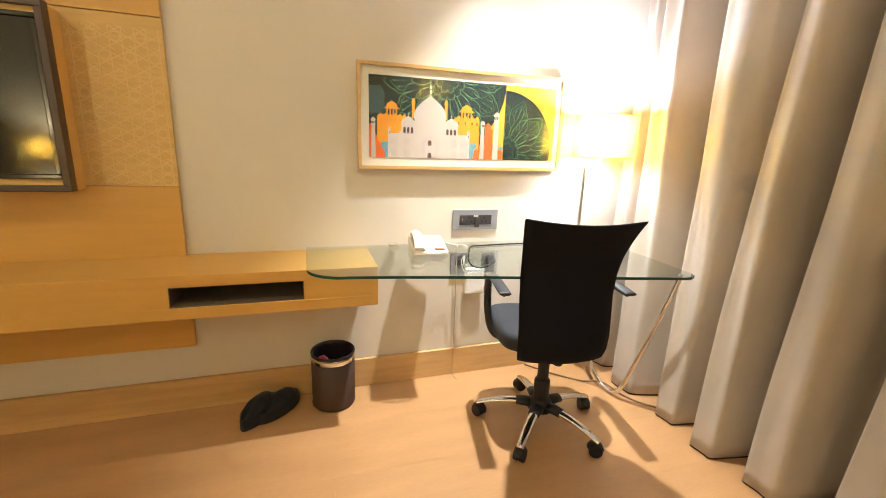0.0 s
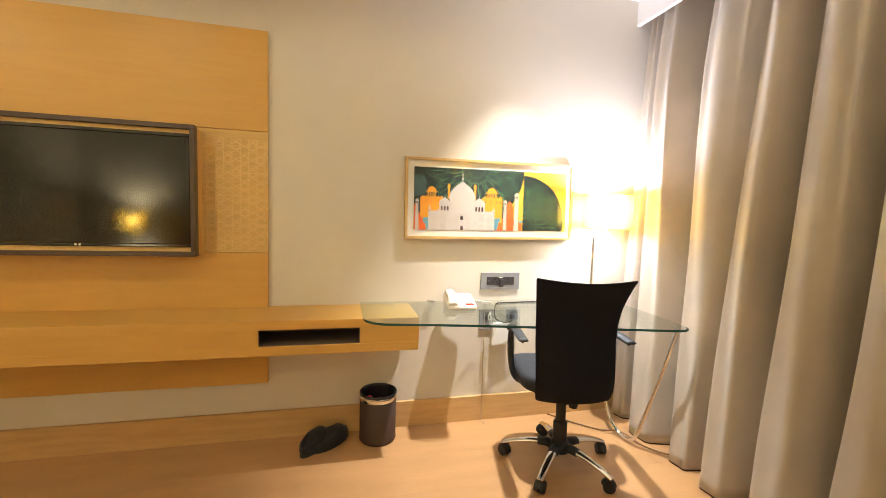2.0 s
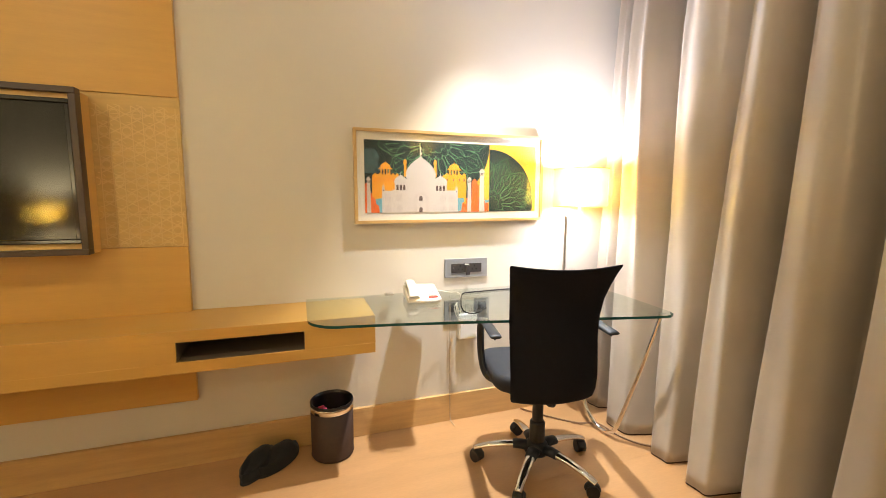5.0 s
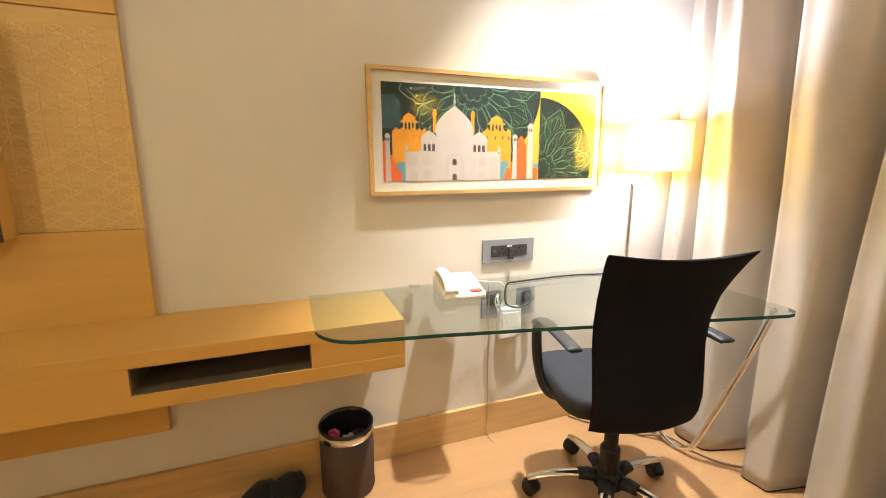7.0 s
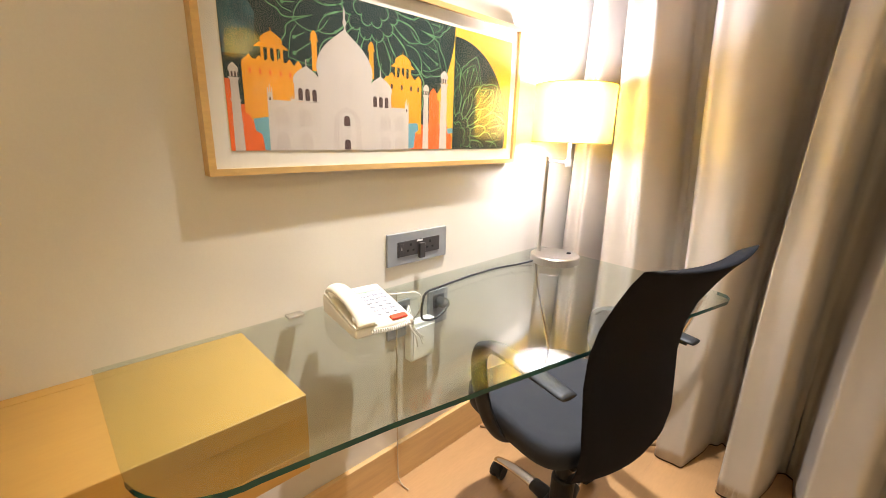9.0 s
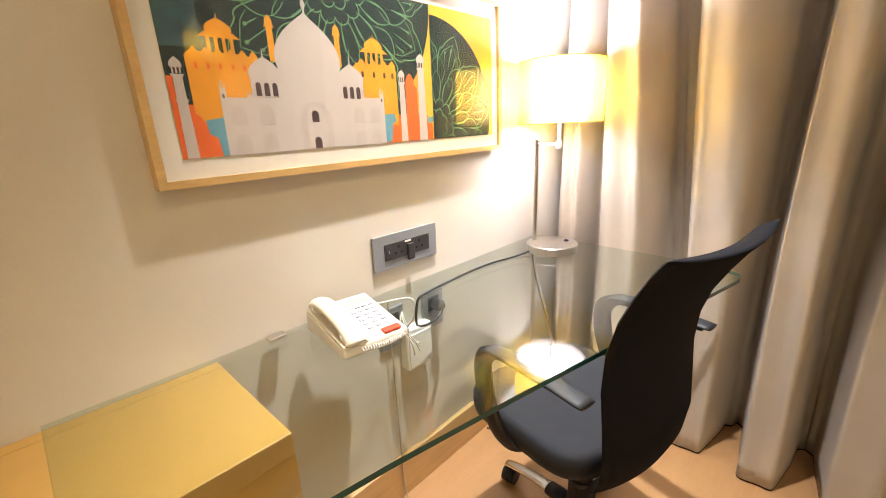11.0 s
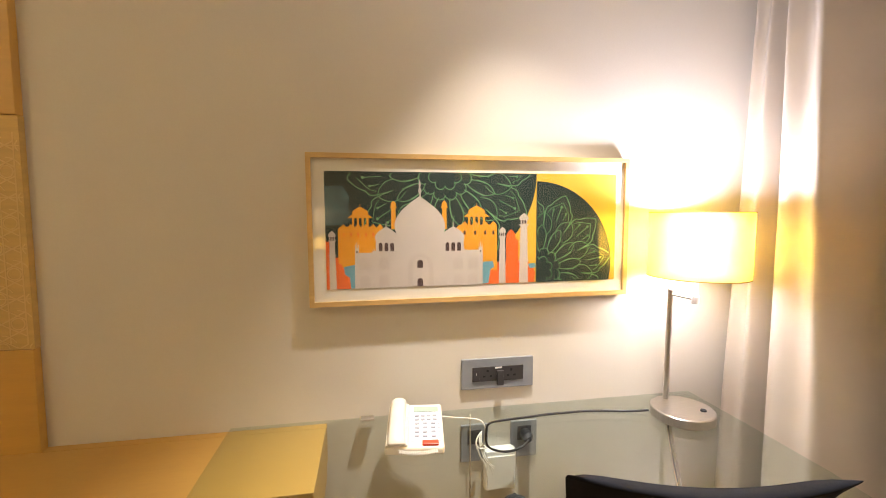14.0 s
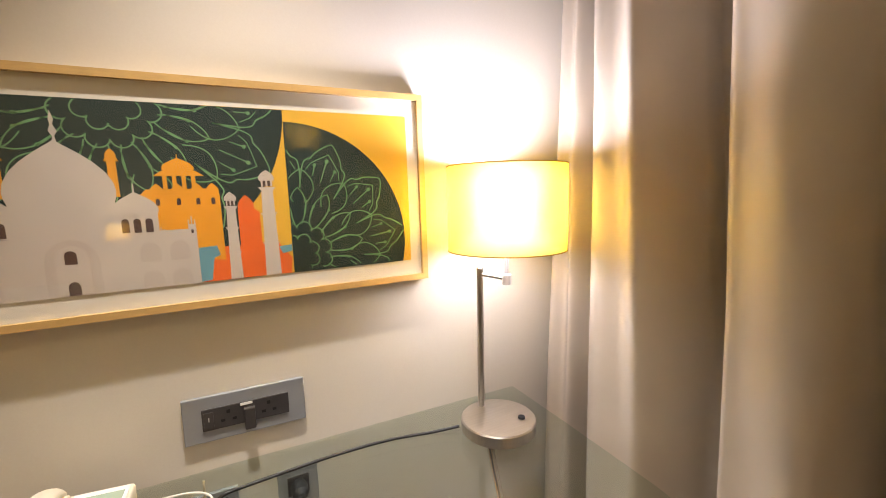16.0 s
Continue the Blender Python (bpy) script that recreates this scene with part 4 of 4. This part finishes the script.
on_face("face_card", -0.012, 0.076, -0.074, 0.092, 0.0003, 0.0016, M_PHONE_FACE, "white printed face card")
on_face("display", -0.004, 0.070, 0.056, 0.080, 0.0017, 0.003, M_PHONE_SCREEN, "grey-green display strip")
for r in range(6):
    for c in range(3 if r > 1 else 4):
        x = 0.000 + (0.0235 if r > 1 else 0.0175) * c
        y = 0.040 - 0.0185 * r
        on_face("key", x, x + 0.0125, y - 0.008, y, 0.0017, 0.0042, M_PHONE_KEY, bevel=0.001)
for r in range(2, 6):
    on_face("printed_line", 0.066, 0.073, 0.034 - 0.0185 * r, 0.037 - 0.0185 * r, 0.0017, 0.0022, M_GREY_PLATE)
on_face("message_lamp", 0.022, 0.066, -0.095, -0.077, 0.0006, 0.007, M_RED, "red message lamp", 0.002)
on_face("cradle", -0.078, -0.018, -0.097, 0.095, 0.0002, 0.006, M_PHONE, "", 0.004)
hs = bmesh.new()
path = smooth_path([(-0.049, 0.094, 0.052), (-0.049, 0.082, 0.065), (-0.049, 0.045, 0.071), (-0.049, -0.010, 0.065), (-0.049, -0.060, 0.052), (-0.049, -0.088, 0.038), (-0.049, -0.098, 0.027)], 6)
ends = [abs(2 * i / (len(path) - 1) - 1) for i in range(len(path))]
tube(hs, path, [(0.0225 + 0.0035 * e ** 2) * (1 - 0.45 * max(0.0, (e - 0.86) / 0.14) ** 2) for e in ends], 18, flat=0.58)
for yy, zz in ((0.068, 0.052), (-0.072, 0.033)):
    bmesh.ops.create_cone(hs, cap_ends=True, segments=24, radius1=0.0225, radius2=0.0245, depth=0.026, matrix=Matrix.Translation((-0.049, yy, zz)) @ Matrix.Rotation(radians(SL), 4, "X"))
part("handset", hs, M_PHONE, phone, "ivory handset lying in its cradle", True)
phone.scale = (0.97, 0.96, 0.97)
coil = [(-0.042 + 0.105 * s / 150, -0.108 - 0.010 * math.sin(math.pi * s / 150) + 0.0045 * math.sin(s * math.tau / 8), 0.016 + 0.0045 * math.cos(s * math.tau / 8)) for s in range(151)]
part("coiled_cord", tube(bmesh.new(), coil, 0.0017, 6), M_CORD_WHITE, phone, "coiled ivory cord", True)

# ---- cords ----
ZC = GZ1 + 0.004
c = part("power_cord", tube(bmesh.new(), smooth_path([(1.566, 2.100, ZC + 0.006), (1.50, 2.118, ZC), (1.40, 2.138, ZC), (1.28, 2.142, ZC), (1.17, 2.135, ZC), (1.09, 2.128, ZC), (1.052, 2.122, ZC - 0.001), (1.040, 2.124, 0.712),
         (1.044, 2.135, 0.66), (1.075, 2.160, 0.622), (1.125, 2.168, 0.606), (1.175, 2.172, 0.615), (1.200, 2.180, 0.633)], 8), 0.0036, 10), M_CORD_BLACK, smooth=True)
tagged(c, "black lamp cord running along the back of the glass", "cord")
c = part("phone_cord", tube(bmesh.new(), smooth_path([(0.876, 2.140, ZC + 0.030), (0.93, 2.145, ZC + 0.016), (0.99, 2.160, ZC), (1.025, 2.138, ZC), (1.036, 2.128, 0.712), (1.038, 2.140, 0.665), (1.040, 2.170, 0.63)], 8), 0.0021, 8), M_CORD_WHITE, smooth=True)
tagged(c, "thin white telephone cord on the glass", "cord")
bun = bmesh.new()
rng = random.Random(4)
for k in range(9):
    dx = rng.uniform(-0.011, 0.011)
    tube(bun, smooth_path([(1.046, 2.198, 0.665), (1.030 + dx, 2.180, 0.640 + 0.01 * rng.random()), (1.040 + dx, 2.170, 0.600), (1.055 + dx, 2.165, 0.575), (1.064 + 1.5 * dx, 2.160, 0.525 + 0.05 * rng.random())], 5), 0.0019, 6)
tube(bun, [(1.043 + 0.012 * math.cos(a * math.tau / 12), 2.180 + 0.010 * math.sin(a * math.tau / 12), 0.622) for a in range(12)], 0.002, 6, closed=True)
tagged(part("cord_bundle", bun, M_CORD_WHITE, smooth=True), "white cord tied in a bundle under the glass", "cord")
c = part("trailing_cord", tube(bmesh.new(), smooth_path([(1.45, 2.205, 0.006), (1.55, 2.08, 0.006), (1.66, 1.975, 0.006), (1.735, 1.895, 0.0295), (1.79, 1.80, 0.006), (1.83, 1.72, 0.006), (1.90, 1.66, 0.006), (1.98, 1.62, 0.006)], 8), 0.0045, 8), M_CORD_BROWN, smooth=True)
tagged(c, "brown cord lying on the floor by the desk leg", "cord")

# ---- office chair ----
chair = thing("office_chair", (1.257, 1.727, 0), "black office chair with a flared fabric back and chrome star base", "chair", turn=-12)


def back_mesh():
    """A thin upholstered back, S-shaped in profile and dished across."""
    bm = bmesh.new()
    prof = [(0.374, -0.136, 0.150), (0.386, -0.150, 0.166), (0.404, -0.166, 0.174), (0.443, -0.181, 0.179), (0.503, -0.189, 0.181), (0.585, -0.183, 0.182), (0.667, -0.176, 0.183),
            (0.749, -0.182, 0.186), (0.821, -0.203, 0.191), (0.883, -0.234, 0.200), (0.934, -0.264, 0.209), (0.963, -0.285, 0.215), (0.971, -0.291, 0.213)]
    cols = 14
    sides = []
    for thick in (0.0, 0.030):
        grid = []
        for i, (z, y, w) in enumerate(prof):
            row = []
            for j in range(cols + 1):
                u = 2 * j / cols - 1
                dish = 0.030 * u * u
                edge = (1 - abs(u) ** 8) * (0.35 if i in (0, len(prof) - 1) else 1.0)
                sag = -0.012 * (1 - u * u) * (1 if i > 7 else 0) * (i - 7) / 4
                row.append(bm.verts.new((u * w - 0.012 * max(0.0, (z - 0.42) / 0.55), y - 0.014 + dish + (thick * edge if thick else -0.004 * edge), z + sag)))
            grid.append(row)
        sides.append(grid)
    a, b = sides
    for g in sides:
        for i in range(len(prof) - 1):
            for j in range(cols):
                bm.faces.new((g[i][j], g[i][j + 1], g[i + 1][j + 1], g[i + 1][j]))
    for i in range(len(prof) - 1):
        bm.faces.new((a[i][0], a[i + 1][0], b[i + 1][0], b[i][0]))
        bm.faces.new((a[i][-1], a[i + 1][-1], b[i + 1][-1], b[i][-1]))
    for j in range(cols):
        bm.faces.new((a[0][j], a[0][j + 1], b[0][j + 1], b[0][j]))
        bm.faces.new((a[-1][j], a[-1][j + 1], b[-1][j + 1], b[-1][j]))
    return bm


part("backrest", back_mesh(), M_BLACK_CLOTH, chair, "black fabric back flaring towards the top", True)
seat_outline = []
for k in range(48):
    a = math.tau * k / 48
    ca, sa = math.cos(a), math.sin(a)
    seat_outline.append(((0.222 + 0.006 * sa) * math.copysign(abs(ca) ** 0.38, ca), 0.055 + 0.195 * math.copysign(abs(sa) ** 0.40, sa)))


def cushion(outline, levels):
    bm = bmesh.new()
    cy = sum(p[1] for p in outline) / len(outline)
    rings = []
    for z, s, lift in levels:
        rings.append([bm.verts.new((x * s, cy + (y - cy) * s, z + lift * max(0, (y - cy)))) for x, y in outline])
    for r0, r1 in zip(rings, rings[1:]):
        for k in range(len(outline)):
            l = (k + 1) % len(outline)
            bm.faces.new((r0[k], r0[l], r1[l], r1[k]))
    bm.faces.new(rings[0]), bm.faces.new(rings[-1])
    return bm


part("seat", cushion(seat_outline, [(0.412, 0.93, 0), (0.418, 0.985, 0), (0.440, 1.0, 0), (0.468, 0.998, 0), (0.478, 0.975, 0), (0.482, 0.92, 0), (0.483, 0.80, 0), (0.479, 0.4, 0)]), M_SEAT_CLOTH, chair, "charcoal upholstered seat", True)
part("seat_pan", cushion(seat_outline, [(0.384, 0.55, 0), (0.396, 0.82, 0), (0.4115, 0.93, 0)]), M_BLACK_PLASTIC, chair, smooth=True)
for sx in (-1, 1):
    loop = [(sx * 0.243, -0.150, 0.664), (sx * 0.243, -0.04, 0.662), (sx * 0.242, 0.06, 0.660), (sx * 0.241, 0.104, 0.650), (sx * 0.240, 0.130, 0.618), (sx * 0.240, 0.128, 0.560), (sx * 0.239, 0.106, 0.490), (sx * 0.232, 0.070, 0.432), (sx * 0.205, 0.040, 0.404), (sx * 0.140, 0.030, 0.398)]
    arm_path = smooth_path(loop, 7)
    widths = [0.0055 + 0.0105 * math.sin(math.pi * min(1.0, max(0.0, (i / (len(arm_path) - 1) - 0.26) / 0.74)) ** 0.8) for i in range(len(arm_path))]
    arm_part = part("armrest", tube(bmesh.new(), arm_path, widths, 14, flat=1.95), M_BLACK_PLASTIC, chair, "black plastic arm band bent under the seat", True)
    pad = bmesh.new()
    pts = smooth_path([(sx * 0.244, -0.172, 0.672), (sx * 0.243, -0.06, 0.676), (sx * 0.242, 0.05, 0.675), (sx * 0.241, 0.104, 0.664), (sx * 0.240, 0.131, 0.640)], 6)
    tube(pad, pts, [0.022] + [0.0245] * (len(pts) - 2) + [0.021], 14, flat=0.30)
    part("arm_pad", pad, M_ARM_PAD, arm_part, "smooth dark grey arm pad", True)
bl = bmesh.new()
box(bl, -0.045, 0.045, -0.102, 0.10, 0.345, 0.384, 0.01)
part("tilt_mechanism", bl, M_BLACK_PLASTIC, chair)
sp = bmesh.new()
tube(sp, smooth_path([(0, -0.02, 0.362), (0, -0.07, 0.354), (0, -0.098, 0.385), (0, -0.108, 0.46)], 6), 0.022, 12, flat=0.5)
part("back_bracket", sp, M_BLACK_PLASTIC, chair, smooth=True)
part("handle_bar", tube(bmesh.new(), smooth_path([(-0.125, -0.100, 0.410), (-0.115, -0.108, 0.384), (-0.08, -0.108, 0.376), (-0.02, -0.104, 0.374)], 6), 0.007, 10), M_BLACK_PLASTIC, chair, smooth=True)
part("column", lathe(bmesh.new(), [(0, 0.09), (0.034, 0.09), (0.034, 0.215), (0.030, 0.222), (0.024, 0.224), (0.024, 0.350), (0, 0.350)], sides=28), M_BLACK_PLASTIC, chair, "black gas column cover")
part("tilt_knob", lathe(bmesh.new(), [(0, 0.300), (0.020, 0.300), (0.022, 0.31), (0.022, 0.345), (0, 0.346)], (0.052, -0.02), 18), M_BLACK_PLASTIC, chair)
part("hub", lathe(bmesh.new(), [(0, 0.070), (0.050, 0.072), (0.058, 0.085), (0.050, 0.112), (0.036, 0.130), (0, 0.130)], sides=28), M_BLACK_PLASTIC, chair, smooth=True)
for k in range(5):
    ang = 224 + 12 + 72 * k
    rot = Matrix.Rotation(radians(ang), 4, "Z")
    lg = bmesh.new()
    path = smooth_path([(0.075, 0, 0.104), (0.14, 0, 0.099), (0.21, 0, 0.086), (0.262, 0, 0.070), (0.282, 0, 0.062)], 5)
    tube(lg, path, [0.022 - 0.007 * i / (len(path) - 1) for i in range(len(path))], 14, flat=0.62)
    leg = part("leg", lg, M_CHROME, chair, "polished chrome leg", True)
    leg.matrix_basis = rot
    sleeve = bmesh.new()
    tube(sleeve, [(0.03, 0, 0.098), (0.07, 0, 0.1035), (0.105, 0, 0.1015)], [0.030, 0.027, 0.0245], 14, flat=0.72)
    part("leg_sleeve", sleeve, M_BLACK_PLASTIC, chair, smooth=True).matrix_basis = rot
    ca = bmesh.new()
    for side in (-0.013, 0.013):
        bmesh.ops.create_cone(ca, cap_ends=True, segments=22, radius1=0.027, radius2=0.027, depth=0.017, matrix=Matrix.Translation((0.268, side, 0.027)) @ Matrix.Rotation(radians(90), 4, "X"))
    box(ca, 0.252, 0.284, -0.006, 0.006, 0.018, 0.058, 0.003)
    tube(ca, [(0.268 + 0.030 * math.cos(radians(a)), 0, 0.027 + 0.030 * math.sin(radians(a))) for a in range(10, 171, 20)], 0.016, 10, flat=0.25)
    w = part("caster", ca, M_BLACK_PLASTIC, chair, "black twin-wheel caster")
    w.matrix_basis = rot @ Matrix.Translation((0.268, 0, 0)) @ Matrix.Rotation(radians(35 * k), 4, "Z") @ Matrix.Translation((-0.268, 0, 0))

# ---- waste bin ----
bin_ob = thing("waste_bin", (0.393, 2.125, 0), "round brown leatherette waste bin with a steel band and black liner", "waste bin")
part("body", lathe(bmesh.new(), [(0, 0.001), (0.094, 0.001), (0.098, 0.006), (0.101, 0.012), (0.099, 0.018), (0.100, 0.222), (0.096, 0.222), (0.095, 0.012), (0, 0.012)], sides=48), M_BIN, bin_ob, "brown leatherette drum", True)
part("band", lathe(bmesh.new(), [(0.1005, 0.2225), (0.1025, 0.224), (0.1025, 0.246), (0.101, 0.248), (0.097, 0.248), (0.097, 0.2225), (0.1005, 0.2225)], sides=48), M_CHROME, bin_ob, "polished steel band", True)
ln = bmesh.new()
lathe(ln, [(0.1015, 0.2485), (0.102, 0.256), (0.100, 0.261), (0.096, 0.260), (0.093, 0.246), (0.091, 0.12), (0.06, 0.085), (0, 0.08)], sides=48)
for v in ln.verts:
    if v.co.z < 0.25:
        v.co += 0.006 * Vector((noise.noise(v.co * 30), noise.noise(v.co * 30 + Vector((5, 0, 0))), noise.noise(v.co * 25)))
part("liner", ln, M_BIN_LINER, bin_ob, "black plastic liner folded over the rim", True)
for (x, y, z, r, mat, label) in ((-0.045, 0.02, 0.200, 0.024, M_PINK, "pink wrapper"), (0.005, -0.01, 0.165, 0.042, M_CLEAR_WRAP, "crumpled clear wrapper"), (0.05, 0.03, 0.165, 0.034, M_BIN_LINER, "crumpled dark wrapper"), (0.045, -0.04, 0.18, 0.028, M_CLEAR_WRAP, "crumpled clear wrapper")):
    wr = bmesh.new()
    bmesh.ops.create_icosphere(wr, subdivisions=3, radius=r)
    for v in wr.verts:
        v.co *= 1 + 0.35 * noise.noise(v.co * 60 + Vector((x * 99, y * 77, 0)))
    bmesh.ops.translate(wr, verts=wr.verts, vec=(x, y, z))
    part("wrapper", wr, mat, bin_ob, label)


bin_ob.scale = (0.975, 0.975, 1.025)


# ---- slippers ----
def slipper(place, turn, tilt=0.0):
    s = thing("slipper", place, "black fleece slipper lying on the floor", "slipper", "pair of slippers", turn=turn)
    out = []
    for k in range(40):
        a = math.tau * k / 40
        y = 0.114 * math.sin(a)
        out.append((0.051 * math.cos(a) * (1 + 0.16 * math.sin(a)), y))
    part("sole", slab(bmesh.new(), out, 0.0005, 0.014), M_SOLE, s, "dark flat sole")
    up = bmesh.new()
    rows = []
    for i in range(13):
        f = i / 12
        y = 0.112 * (1 - 2 * f)
        w = 0.056 * (1 - abs(2 * f - 0.92) ** 3.2 * 0.72)
        h = 0.052 + 0.020 * math.sin(math.pi * min(1, f * 1.1)) - (0.016 if f < 0.15 else 0)
        row = []
        for j in range(13):
            u = math.pi * j / 12
            zz = 0.012 + h * math.sin(u) ** 0.8
            if f > 0.48 and 3 < j < 9:
                zz -= 0.030 * min(1, (f - 0.48) * 6) * (1 if f < 0.93 else 0.4)
            p = Vector((w * math.cos(u), y, zz))
            row.append(up.verts.new(p + 0.006 * Vector((noise.noise(p * 45 + Vector(place)), noise.noise(p * 45 + Vector((3, 1, 7))), 0.8 * noise.noise(p * 60)))))
        rows.append(row)
    for r0, r1 in zip(rows, rows[1:]):
        for j in range(12):
            up.faces.new((r0[j], r0[j + 1], r1[j + 1], r1[j]))
    up.faces.new(rows[0]), up.faces.new(rows[-1])
    bmesh.ops.triangulate(up, faces=[f for f in up.faces if len(f.verts) > 4])
    part("upper", up, M_SLIPPER, s, "fluffy black fleece upper", True)
    return s


slipper((0.066, 2.098, 0), -27)
slipper((0.150, 2.116, 0), -40)

# ---- floor boards ----
floor = structure("floor", boxed(X_WEST - T, X_EAST + T, Y_SOUTH - T, WALL_Y + T, -0.12, -0.0085), M_JOINT, "warm beige laminate floor in wide boards", "floor")
BW, BL = 0.30, 1.60
boards = {}
rows = int((WALL_Y - Y_SOUTH) / BW) + 1
for r in range(rows):
    y1 = WALL_Y - r * BW
    y0 = max(Y_SOUTH, y1 - BW)
    x = X_WEST - (r * 0.62) % BL
    while x < X_EAST:
        a, b = max(x, X_WEST), min(x + BL, X_EAST)
        if b - a > 0.02 and y1 - y0 > 0.01:
            key = (round(b - a, 3), round(y1 - y0, 3))
            if key not in boards:
                bm = boxed(-(b - a) / 2 + 0.0001, (b - a) / 2 - 0.0001, -(y1 - y0) / 2 + 0.0001, (y1 - y0) / 2 - 0.0001, -0.008, 0.0, bevel=0.00015, seg=1)
                me = bpy.data.meshes.new("board")
                bm.to_mesh(me)
                bm.free()
                me.materials.append(M_FLOOR)
                boards[key] = me
            ob = new("board", boards[key])
            ob.parent = floor
            ob.location = ((a + b) / 2, (y0 + y1) / 2, 0)
        x += BL
